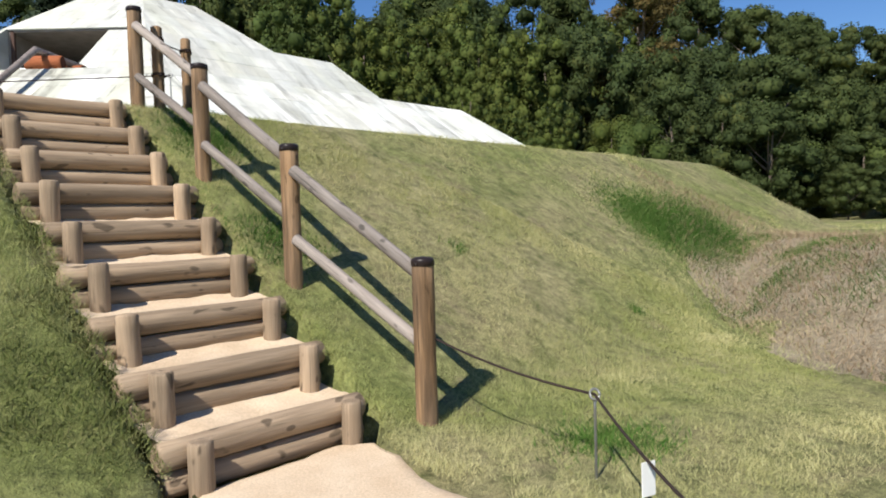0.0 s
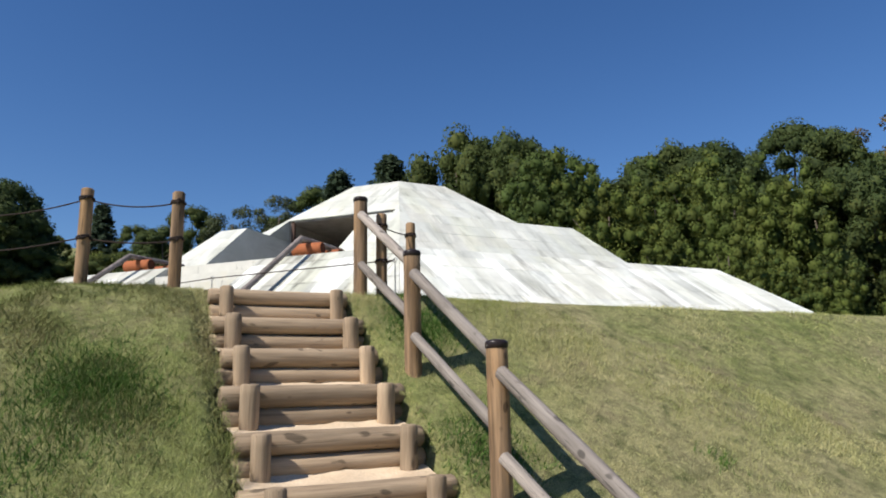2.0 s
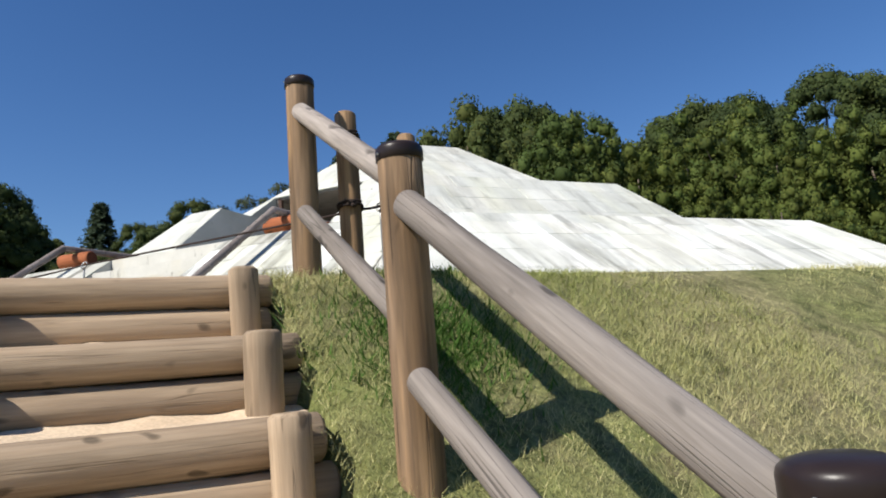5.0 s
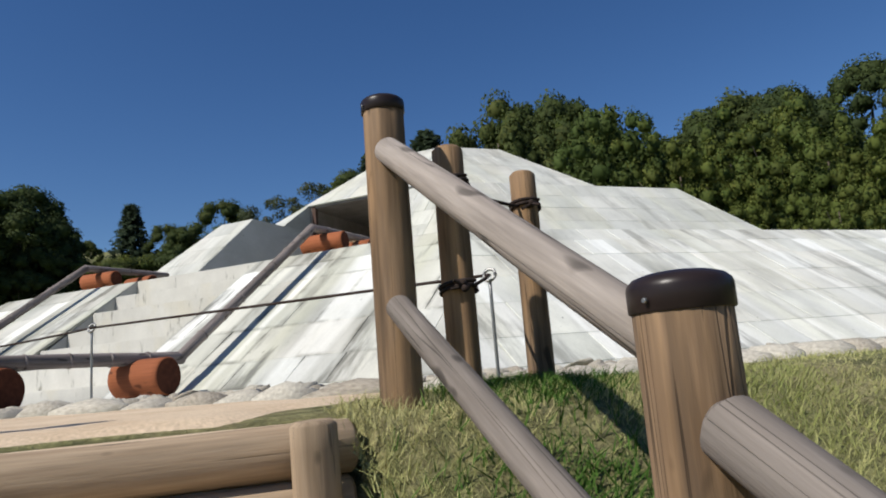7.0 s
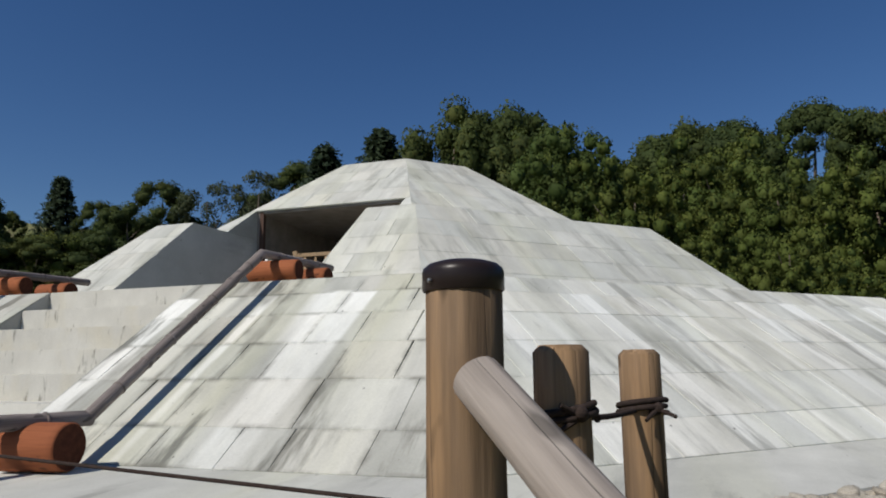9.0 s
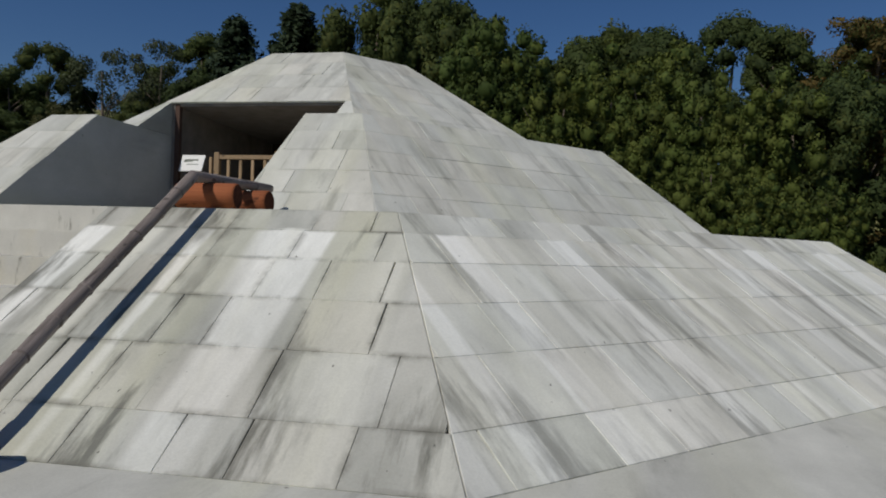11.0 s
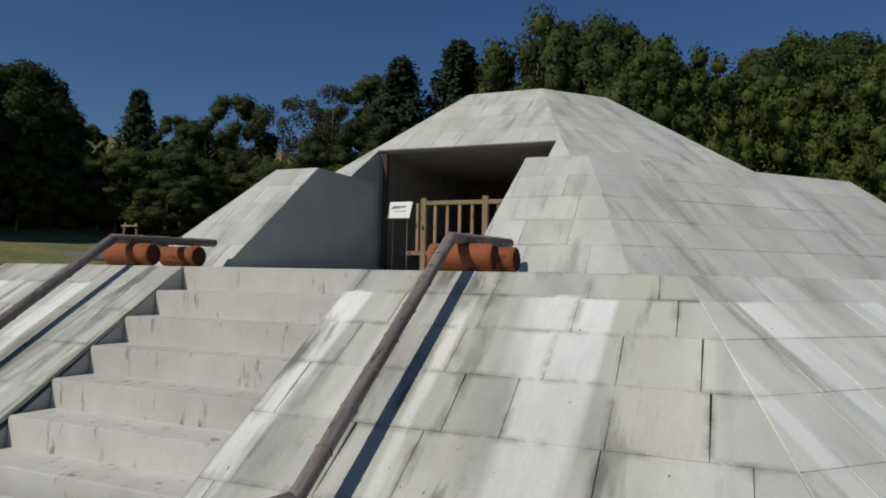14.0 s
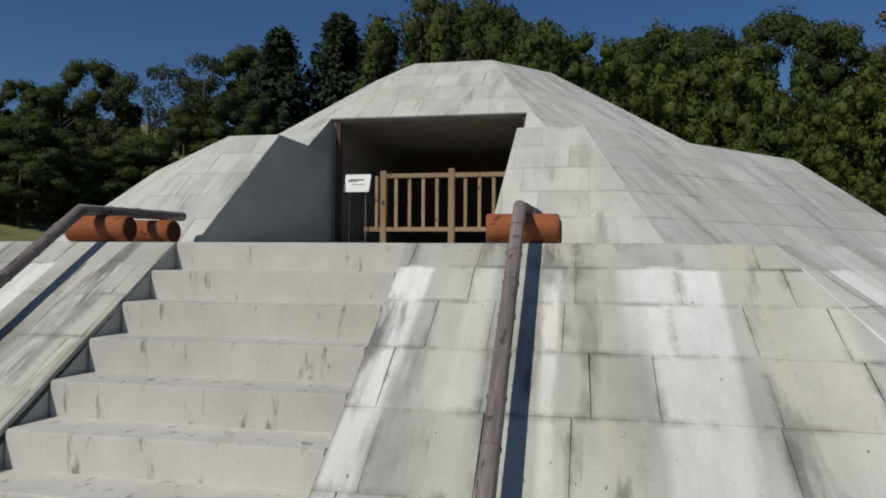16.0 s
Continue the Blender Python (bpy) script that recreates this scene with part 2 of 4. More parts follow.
STRAW = blades("dead_stalks", (0.0, (0.20, 0.145, 0.085)), (1.0, (0.40, 0.31, 0.20)))


def earth():
    m = Mat("brown_earth", 0.97)
    n = m.noise(1.6, (1, 1, 1), 8, 0.7)
    base = m.ramp(n, (0.25, (0.20, 0.165, 0.10)), (0.5, (0.36, 0.295, 0.20)), (0.75, (0.46, 0.39, 0.28)))
    fine = m.noise(22, (1, 1, 1), 6, 0.7)
    base = m.mix(0.8, base, m.gray(fine, 0.5, 1.3), "MULTIPLY")
    return m.done(base, fine, 1.0, 0.05)


EARTH = earth()
BED = plain("dark_soil_between_stones", (0.10, 0.08, 0.06), 0.97, 0, 0.4, 30)


def cobble(name, a, b):
    m = Mat(name, 0.9)
    n = m.noise(9, (1, 1, 1), 6)
    base = m.mix(m.each(), m.ramp(n, (0.3, a), (0.7, b)), m.ramp(n, (0.3, (0.22, 0.19, 0.15)), (0.7, (0.44, 0.39, 0.31))))
    return m.done(base, n, 0.5, 0.015)


COBBLE = cobble("river_stone", (0.40, 0.365, 0.30), (0.64, 0.60, 0.50))


def leaves(name, a, b, c):
    m = Mat(name, 0.75)
    m.bsdf.inputs["Specular IOR Level"].default_value = 0.15
    base = m.ramp(m.island(), (0.0, a), (0.55, b), (1.0, c))
    base = m.mix(0.8, base, m.gray(m.noise(0.35, (1, 1, 1), 3), 0.62, 1.35), "MULTIPLY")
    base = m.mix(1.0, base, m.ramp(m.each(), (0.0, (0.75, 0.8, 0.8)), (0.5, (1.0, 1.0, 0.9)), (1.0, (1.35, 1.18, 0.95))), "MULTIPLY")
    thin = m.node("ShaderNodeBsdfTranslucent")
    m.link(base, thin.inputs["Color"])
    both = m.node("ShaderNodeMixShader", Fac=0.35)
    m.link(m.bsdf.outputs[0], both.inputs[1])
    m.link(thin.outputs[0], both.inputs[2])
    m.link(both.outputs[0], m.tree.nodes["Material Output"].inputs["Surface"])
    return m.done(base)


DARK_LEAF = leaves("dark_evergreen_leaf", (0.050, 0.070, 0.025), (0.064, 0.090, 0.030), (0.085, 0.108, 0.038))
OLIVE_LEAF = leaves("olive_bamboo_leaf", (0.070, 0.102, 0.026), (0.086, 0.119, 0.031), (0.112, 0.140, 0.040))
LIGHT_LEAF = leaves("thin_grey_green_leaf", (0.05, 0.065, 0.03), (0.085, 0.10, 0.05), (0.13, 0.14, 0.075))
BROWN_LEAF = leaves("autumn_leaf", (0.075, 0.066, 0.026), (0.115, 0.093, 0.036), (0.16, 0.122, 0.045))
NEEDLE = leaves("conifer_needle", (0.036, 0.056, 0.034), (0.046, 0.068, 0.04), (0.06, 0.084, 0.048))
BARK = wood("grey_bark", (0.22, 0.18, 0.14), (0.11, 0.09, 0.07), (0.15, 0.12, 0.09), 0.3)

# ---- building helpers ----
PLACE = {}


def link(name, mesh, parent=None, m=None, label="", category="", group="", kind=""):
    """Link a mesh (or an Empty) at the world pose m, under a parent if there is one."""
    m = m or Matrix()
    ob = new(name, mesh)
    if parent is not None:
        ob.parent = parent
        ob.matrix_parent_inverse = PLACE[parent].inverted()
    ob.matrix_basis = m
    PLACE[ob] = m.copy()
    return tagged(ob, label, category, group, kind)


def mesh_of(name, verts, faces, mat, smooth=False):
    me = bpy.data.meshes.new(name)
    me.from_pydata([tuple(v) for v in verts], [], faces)
    for one in mat if isinstance(mat, (list, tuple)) else [mat]:
        me.materials.append(one)
    if smooth:
        me.polygons.foreach_set("use_smooth", [True] * len(me.polygons))
    me.update()
    return me


def bm_mesh(name, bm, mat):
    me = bpy.data.meshes.new(name)
    bmesh.ops.recalc_face_normals(bm, faces=bm.faces)
    bm.to_mesh(me)
    bm.free()
    for one in mat if isinstance(mat, (list, tuple)) else [mat]:
        me.materials.append(one)
    return me


def box(name, size, mat, bevel=0.006):
    bm = bmesh.new()
    bmesh.ops.create_cube(bm, size=1, matrix=Matrix.Diagonal((*size, 1)))
    if bevel:
        bmesh.ops.bevel(bm, geom=bm.edges[:], offset=bevel, segments=2, affect="EDGES")
    return bm_mesh(name, bm, mat)


def round_log(name, r, length, mat, seg=22, rough=0.03, chamfer=0.012, taper=0.0, end_mat=None, rings=9):
    """A log along z, from 0 to length, slightly uneven, with chamfered ends."""
    zs = [0.0, chamfer] + [chamfer + (length - 2 * chamfer) * i / rings for i in range(1, rings)] + [length - chamfer, length]
    seed = random.random() * 50
    verts, faces = [], []
    for i, z in enumerate(zs):
        inner = chamfer if i in (0, len(zs) - 1) else 0
        for k in range(seg):
            a = 2 * math.pi * k / seg
            q = Vector((math.cos(a) * 1.2, math.sin(a) * 1.2, z * 2.5 + seed))
            rr = (r - inner) * (1 + rough * noise.noise(q) * 1.6) * (1 - taper * z / length)
            verts.append((rr * math.cos(a), rr * math.sin(a), z))
    for i in range(len(zs) - 1):
        for k in range(seg):
            j = (k + 1) % seg
            faces.append((i * seg + k, i * seg + j, (i + 1) * seg + j, (i + 1) * seg + k))
    faces.append(tuple(range(seg - 1, -1, -1)))
    faces.append(tuple((len(zs) - 1) * seg + k for k in range(seg)))
    me = mesh_of(name, verts, faces, [mat, end_mat or mat], True)
    for p in me.polygons[-2:]:
        p.material_index, p.use_smooth = 1, False
    return me


def along(a, b):
    """The pose that lays a z-long mesh from a towards b."""
    a, b = Vector(a), Vector(b)
    return Matrix.Translation(a) @ (b - a).to_track_quat("Z", "Y").to_matrix().to_4x4()


def tube(name, points, r, mat, seg=8):
    """A thin tube through points."""
    pts = [Vector(p) for p in points]
    verts, faces = [], []
    for i, p in enumerate(pts):
        d = (pts[min(i + 1, len(pts) - 1)] - pts[max(i - 1, 0)]).normalized()
        side = d.cross(Vector((0, 0, 1)) if abs(d.z) < 0.9 else Vector((1, 0, 0))).normalized()
        up = side.cross(d)
        for k in range(seg):
            a = 2 * math.pi * k / seg
            verts.append(p + r * (math.cos(a) * side + math.sin(a) * up))
    for i in range(len(pts) - 1):
        for k in range(seg):
            j = (k + 1) % seg
            faces.append((i * seg + k, i * seg + j, (i + 1) * seg + j, (i + 1) * seg + k))
    faces += [tuple(range(seg)), tuple(range(len(verts) - 1, len(verts) - seg - 1, -1))]
    return mesh_of(name, verts, faces, mat, True)


def sagging(a, b, sag, n=14):
    a, b = Vector(a), Vector(b)
    return [a.lerp(b, i / n) - Vector((0, 0, sag * 4 * (i / n) * (1 - i / n))) for i in range(n + 1)]


# ---- the ground ----
CX, CY = -8.351, 17.444          # the tomb's centre
Z0, Z1, Z2, Z3 = 2.33, 3.955, 5.549, 7.668   # foot, ledges and top
A0, A1, B2, A2, B3, AT = 11.85, 9.376, 7.918, 5.989, 5.059, 1.863
Q = math.sqrt(0.5)
TOP = 2.26


def smooth01(t):
    t = np.clip(t, 0, 1)
    return t * t * (3 - 2 * t)


def soft(t, k=7.0):
    return np.logaddexp(0, k * t) / k


def waves(x, y, f, seed):
    r = np.random.RandomState(seed)
    out = 0
    for i in range(7):
        a, ph, w = r.rand() * 6.28, r.rand() * 6.28, f * (0.6 + r.rand() * 1.2)
        out = out + np.sin(w * (x * np.cos(a) + y * np.sin(a)) + ph)
    return out / 7


def edge_of_mound(y):
    return 2.95 + 0.05 * (y - 2) ** 2 * (y < 2) * 0.4 + 0.1 * np.maximum(y - 2, 0)


def ground_height(x, y, cut=True):
    x, y = np.asarray(x, float), np.asarray(y, float)
    dx, dy = x - CX, y - CY
    d = np.maximum(np.maximum(Q * (dx - dy), dx), -dy - 1.9)
    z = 0.677 * (soft(18.2 - d, 8.0) - soft(14.83 - d, 14.0))
    wild = smooth01((d - 15.0) / 1.5)
    mound = 0.80 * smooth01((x - edge_of_mound(y) + 0.25 * waves(x, y, 2.2, 3)) / 1.7) * smooth01((y + 6) / 5)
    mound = mound + 0.10 * waves(x, y, 3.5, 8) * (mound > 0.05) * (mound < 0.75)
    z = np.where(x > 1.5, np.maximum(z, mound * smooth01((x - 1.5) / 1.0)), z)
    r = np.hypot(dx, dy)
    far = smooth01((r - 25) / 45) * 13 * smooth01((y - 2) / 16)
    west = smooth01((-x - 14) / 20) * 2.7
    z = z + far + west
    z = z + 0.035 * waves(x, y, 1.5, 1) * wild + 0.014 * waves(x, y, 6.0, 2) * wild
    if cut:
        s, lat = Q * (x - y), Q * (x + y) + 0.797
        inside = (np.abs(lat) < 0.60) & (s > -3.45) & (s < -0.12)
        z = np.where(inside, z - 0.36, z)
        foot = (np.abs(lat + 0.02) < 0.5) & (s >= -0.12) & (s < 0.9)
        z = np.where(foot, np.minimum(z, -0.045), z)
        z = np.where(r < 13.6, np.minimum(z, 2.18), z)
    return z


def spaced(lo, hi, step, reach, growth=1.13):
    mid = list(np.arange(lo, hi, step))
    out, g = [], step
    v = hi
    while v < reach:
        out.append(v)
        g *= growth
        v += g
    left, g, v = [], step, lo - step
    while v > -reach:
        left.append(v)
        g *= growth
        v -= g
    return np.array(left[::-1] + mid + out)


def ground():
    xs, ys = spaced(-7.0, 7.0, 0.075, 900), spaced(-4.5, 8.0, 0.075, 900)
    gx, gy = np.meshgrid(xs, ys)
    gz = ground_height(gx, gy)
    verts = np.stack([gx.ravel(), gy.ravel(), gz.ravel()], 1)
    n, w = len(ys), len(xs)
    i = (np.arange(n - 1)[:, None] * w + np.arange(w - 1)[None]).ravel()
    faces = np.stack([i, i + 1, i + w + 1, i + w], 1)
    me = mesh_of("ground", verts.tolist(), faces.tolist(), [TURF, EARTH], True)
    c = verts[faces].mean(1)
    m = (c[:, 0] - edge_of_mound(c[:, 1]) + 0.5 * waves(c[:, 0], c[:, 1], 2.0, 5))
    brown = (m > 0.1) & (m < 2.6) & (c[:, 1] < 5.6) & (c[:, 1] > -5) & (c[:, 0] > 2.4) & (c[:, 0] < 9)
    me.polygons.foreach_set("material_index", brown.astype(int))
    link("ground", me, label="grassy bank and meadow with short dry turf", category="ground", kind="structure")


ground()


def strip(name, xs_of, ys, lift, mat, label, n=16):
    """A path laid on the ground: xs_of(y) gives its two edges."""
    verts, faces = [], []
    for y in ys:
        lo, hi = xs_of(y)
        for k in range(n + 1):
            x = lo + (hi - lo) * k / n
            rim = 0 if 0 < k < n else -0.05
            z = float(ground_height(x, y, False))
            if y < 1.0:
                z = min(z, -0.035)
            verts.append((x, y, z + lift + rim + 0.006 * noise.noise(Vector((x * 4, y * 4, 1)))))
    for j in range(len(ys) - 1):
        for k in range(n):
            a = j * (n + 1) + k
            faces.append((a, a + 1, a + n + 2, a + n + 1))
    link(name, mesh_of(name, verts, faces, mat, True), label=label, category="path", kind="structure")


def lower_edges(y):
    # the foot of the stair lies on x - y = -0.15
    jag = 0.07 * noise.noise(Vector((0, y * 2.3, 4))) + 0.05 * noise.noise(Vector((3, y * 7, 4)))
    right = min(-0.30 + (-y - 0.08) * 0.62, 0.9) + jag
    left = max(-1.02 + (y + 0.70) * 0.95 if y > -0.70 else -1.02 + (y + 0.70) * 0.35, -1.7)
    return (min(left, right - 0.02) + jag, right)


strip("path", lower_edges, [-7 + 0.07 * i for i in range(99)], 0.022, SAND, "trodden tan sand path at the stair's foot")


def upper_edges(x_or_y):
    y = x_or_y
    right = -2.72 + 0.12 * noise.noise(Vector((y * 3, 0, 7))) - max(0, 2.1 - y) * 0.9
    return (-16.0, right)


strip("gravel_path", upper_edges, [1.62 + 0.06 * i for i in range(26)], 0.014, SAND, "trodden tan gravel path round the tomb", 60)

# ---- the log stair ----
UP, ACROSS = Vector((-Q, Q, 0)), Vector((Q, Q, 0))
STEPS = 9


def step_foot(i):
    return Vector((-0.718 - 0.2669 * (i - 1), -0.409 + 0.2709 * (i - 1), 0.218 + 0.2571 * (i - 1)))


def log_step(i):
    c = step_foot(i)
    base = link("log_step", None, m=Matrix.Translation((c.x, c.y, c.z - 0.26)), category="step", group="log steps of the stair",
                label="weathered step of two stacked logs between stakes")
    for k in (0, 1):
        r = 0.066 + random.uniform(-0.004, 0.005)
        mid = c + UP * 0.122 + Vector((0, 0, -0.072 - 0.132 * k))
        half = 0.575 + random.uniform(-0.03, 0.03)
        a = mid - ACROSS * half
        link("log", round_log("log", r, 2 * half, STEP_WOOD, rough=0.05), base, along(a, mid + ACROSS * half))
    for side in (-1, 1):
        r = 0.056 + random.uniform(-0.004, 0.004)
        p = c + ACROSS * 0.437 * side
        top = random.uniform(-0.008, 0.012)
        lean = Vector((random.uniform(-0.01, 0.01), random.uniform(-0.01, 0.01), 0.5))
        start = p + Vector((0, 0, top)) - lean
        link("stake", round_log("stake", r, 0.5, STEP_WOOD, rough=0.05), base, along(start, start + lean))


for i in range(1, STEPS + 1):
    log_step(i)


def stair_fill():
    """The sand treads between the log risers: one stepped bed."""
    verts, faces = [], []
    n = 18
    for i in range(1, STEPS + 1):
        c = step_foot(i)
        rows = 10
        first = len(verts)
        reach = 0.37 if i < STEPS else 0.75
        for j in range(rows + 1):
            for k in range(n + 1):
                lat = -0.555 + 1.11 * k / n
                p = c + UP * (0.13 + reach * j / rows) + ACROSS * lat
                worn = 0.012 * math.cos(lat * 2.6) * math.sin(math.pi * j / rows)
                z = c.z - 0.022 - worn + 0.05 * (j / rows) ** 1.5 + 0.014 * noise.noise(Vector((p.x * 6, p.y * 6, i))) + 0.006 * noise.noise(Vector((p.x * 22, p.y * 22, i)))
                if i == STEPS:
                    z = c.z - 0.012
                verts.append((p.x, p.y, z))
        for j in range(rows):
            for k in range(n):
                a = first + j * (n + 1) + k
                faces.append((a, a + 1, a + n + 2, a + n + 1))
    link("stair_treads", mesh_of("stair_treads", verts, faces, SAND, True), label="sand treads packed behind the log risers", category="treads", kind="structure")


stair_fill()

# ---- the stair's hand rail ----
POSTS = [Vector((0.0, 0.0, 0.979)), Vector((-0.873, 0.822, 1.723)), Vector((-1.703, 1.644, 2.462)), Vector((-2.53, 2.49, 3.183))]


def cap_mesh(r):
    """A low domed cap with a short skirt."""
    profile = [(r * 0.97, -0.026), (r, -0.024), (r, 0.004), (r * 0.97, 0.011), (r * 0.85, 0.018), (r * 0.6, 0.023), (r * 0.3, 0.0255)]
    seg, verts, faces = 32, [], []
    for q, z in profile:
        verts += [(q * math.cos(2 * math.pi * k / seg), q * math.sin(2 * math.pi * k / seg), z) for k in range(seg)]
    for i in range(len(profile) - 1):
        faces += [(i * seg + k, i * seg + (k + 1) % seg, (i + 1) * seg + (k + 1) % seg, (i + 1) * seg + k) for k in range(seg)]
    faces.append(tuple((len(profile) - 1) * seg + k for k in range(seg)))
    return mesh_of("cap", verts, faces, CAP_PLASTIC, True)


def hand_rail():
    rail = link("hand_rail", None, m=Matrix.Translation(POSTS[0] - Vector((0, 0, 0.98))), category="hand rail",
                label="round timber hand rail with grey rails beside the log stair")
    for p in POSTS:
        low = Vector((p.x, p.y, float(ground_height(p.x, p.y)) - 0.3))
        post = link("post", round_log("post", 0.062, p.z - 0.018 - low.z, POST_WOOD, rough=0.02), rail, along(low, p))
        link("cap", cap_mesh(0.066), post, Matrix.Translation(p - Vector((0, 0, 0.022))), "dark brown plastic post cap")
        tip = p + Vector((-0.035, -0.058, -0.034))
        link("nail", round_log("nail", 0.0035, 0.006, STEEL, seg=10, rough=0, chamfer=0.001, rings=2), post, along(tip, tip + Vector((-0.3, -0.5, 0))), "small bright nail head")
    for a, b in zip(POSTS, POSTS[1:]):
        for low, high, r in ((0.10, 0.175, 0.040), (0.49, 0.63, 0.037)):
            start = a + Vector((0, 0, -low)) + Vector((-0.01, 0.01, 0)) * 1.0
            end = b + Vector((0, 0, -high)) - ACROSS * 0.012 - UP * 0.045
            link("rail", round_log("rail", r, (end - start).length, RAIL_WOOD, rough=0.05, chamfer=0.02), rail, along(start, end))


hand_rail()

# ---- rope fences ----


def coil(name, p, r, turns=2, thick=0.0065):
    """Two or three loose turns of rope round a post."""
    seed = random.uniform(0, 6.28)
    pts = []
    for k in range(turns * 16 + 1):
        a = 2 * math.pi * k / 16
        reach = r + thick * (1.0 + 0.35 * math.sin(2.3 * a + seed))
        pts.append(p + Vector((math.cos(a) * reach, math.sin(a) * reach, (k / 16 - turns / 2) * thick * 2.1 + 0.007 * math.sin(a + seed))))
    return tube(name, pts, thick, ROPE, 7)


def knot_mesh(p, r):
    """A lumpy knot with two short tails."""
    bm = bmesh.new()
    for k in range(3):
        shift = Vector((random.uniform(-0.6, 0.6), random.uniform(-0.6, 0.6), random.uniform(-0.7, 0.7))) * r
        bmesh.ops.create_icosphere(bm, subdivisions=2, radius=r * random.uniform(0.6, 0.85), matrix=Matrix.Translation(p + shift))
    for k in range(2):
        way = Vector((random.uniform(-1, 1), -0.5, random.uniform(-1, 0.4))).normalized()
        bmesh.ops.create_cone(bm, segments=7, radius1=r * 0.33, radius2=r * 0.25, depth=r * 3.2, cap_ends=True, matrix=along(p + way * r * 1.2, p + way * r * 3))
    return bm_mesh("knot", bm, ROPE)


def rope_post(top, height, r, wraps, label):
    post = link("fence_post", None, m=Matrix.Translation(top - Vector((0, 0, height))), category="fence post", group="rope fence posts", label=label)
    low = top - Vector((0, 0, height + 0.25))
    link("shaft", round_log("shaft", r, height + 0.25, POST_WOOD, rough=0.025), post, along(low, top))
    for w in wraps:
        link("rope_wrap", coil("rope_wrap", top - Vector((0, 0, w)), r), post, label="dark rope wound round the post")
        link("knot", knot_mesh(top - Vector((-r * 0.75, r * 0.85, w)), 0.017), post)
    return post


E, F = Vector((-2.405, 2.673, 3.053)), Vector((-2.286, 3.094, 3.05))
G, H = Vector((-3.688, 1.475, 3.093)), Vector((-4.411, 1.238, 3.144))
I = Vector((-5.75, 1.12, 3.11))
J = Vector((-7.3, 1.1, 3.12))
rope_post(E, 0.80, 0.05, (0.12, 0.45), "round wooden fence post wound with dark rope")
rope_post(F, 0.80, 0.047, (0.13,), "round wooden fence post wound with dark rope")
rope_post(G, 0.80, 0.05, (0.09, 0.40), "round wooden fence post wound with dark rope")
for p in (H, I, J):
    rope_post(p, 0.80, 0.05, (0.09, 0.42), "round wooden fence post wound with dark rope")


def rope(a, b, sag, r=0.0062):
    link("rope", tube("rope", sagging(a, b, sag), r, ROPE, 7), label="thin dark rope strung between posts", category="rope", group="fence ropes")


down = lambda p, d: p - Vector((0, 0, d))
rope(down(E, 0.12), down(F, 0.13), 0.012)
for a, b in ((G, H), (H, I), (I, J)):
    rope(down(a, 0.09), down(b, 0.09), 0.05)
    rope(down(a, 0.41), down(b, 0.42), 0.03)


def ring_pin(foot, height, label="thin steel pin with a ring that carries a rope"):
    pin = link("rope_pin", None, m=Matrix.Translation(foot), category="pin", group="rope pins", label=label)
    link("rod", round_log("rod", 0.0065, height + 0.1, STEEL, seg=10, rough=0, chamfer=0.002), pin, Matrix.Translation(foot - Vector((0, 0, 0.1))))
    pts = [foot + Vector((0.022 * math.cos(k * 0.45), 0.010 * math.sin(k * 0.45), height + 0.02 + 0.022 * math.sin(k * 0.45))) for k in range(15)]
    link("ring", tube("ring", pts, 0.006, STEEL, 7), pin)
    return foot + Vector((0, 0, height + 0.02))


def on_ground(x, y, up=0.0):
    return Vector((x, y, float(ground_height(x, y)) + up))


pin_a = ring_pin(Vector((-4.801, 3.382, 2.29)), 0.42)
pin_b = ring_pin(Vector((-2.42, 3.02, 2.24)), 0.42)
pin_c = ring_pin(Vector((-7.6, 3.35, 2.29)), 0.42)
rope(down(E, 0.45), pin_b, 0.01)
rope(pin_b, pin_a, 0.0)
rope(pin_a, pin_c, 0.05)
rope(pin_c, Vector((-11.5, 3.4, 2.7)), 0.05)
pin_d = ring_pin(on_ground(0.75, -0.81), 0.36)
pin_e = ring_pin(on_ground(0.76, -2.15), 0.34)
rope(Vector((0.06, 0.0, 0.52)), pin_d, 0.03)
rope(pin_d, pin_e, 0.03)


def tag(p, size, name="hanging_tag", label="white paper tag hung on the rope"):
    t = link(name, box(name, (size[0], 0.004, size[1]), PAPER, 0.001), m=Matrix.Translation(p) @ pose(0, 0, 0, 0, 0, 25), label=label, category="tag")
    return t


tag(pin_d.lerp(pin_e, 0.53) - Vector((0, 0, 0.09)), (0.06, 0.12))

# ---- the stone tomb ----
tomb = link("stone_tomb", None, m=Matrix.Translation((CX, CY, Z0)), category="tomb",
            label="restored eight-sided stepped burial mound faced with pale stone blocks")


def ring8(a, z):
    r = a / math.cos(math.pi / 8)
    return [Vector((CX + r * math.cos(math.pi / 8 + k * math.pi / 4), CY + r * math.sin(math.pi / 8 + k * math.pi / 4), z)) for k in range(8)]


def frustum(name, a_low, z_low, a_high, z_high, mat):
    low, high = ring8(a_low, z_low), ring8(a_high, z_high)
    faces = [(k, (k + 1) % 8, 8 + (k + 1) % 8, 8 + k) for k in range(8)] + [tuple(range(7, -1, -1)), tuple(range(8, 16))]
    return mesh_of(name, low + high, faces, mat)


def prism(name, plan, z_low, z_high):
    n = len(plan)
    verts = [(x, y, z_low) for x, y in plan] + [(x, y, z_high) for x, y in plan]
    faces = [(k, (k + 1) % n, n + (k + 1) % n, n + k) for k in range(n)] + [tuple(range(n - 1, -1, -1)), tuple(range(n, 2 * n))]
    return mesh_of(name, verts, faces, CHEEK)


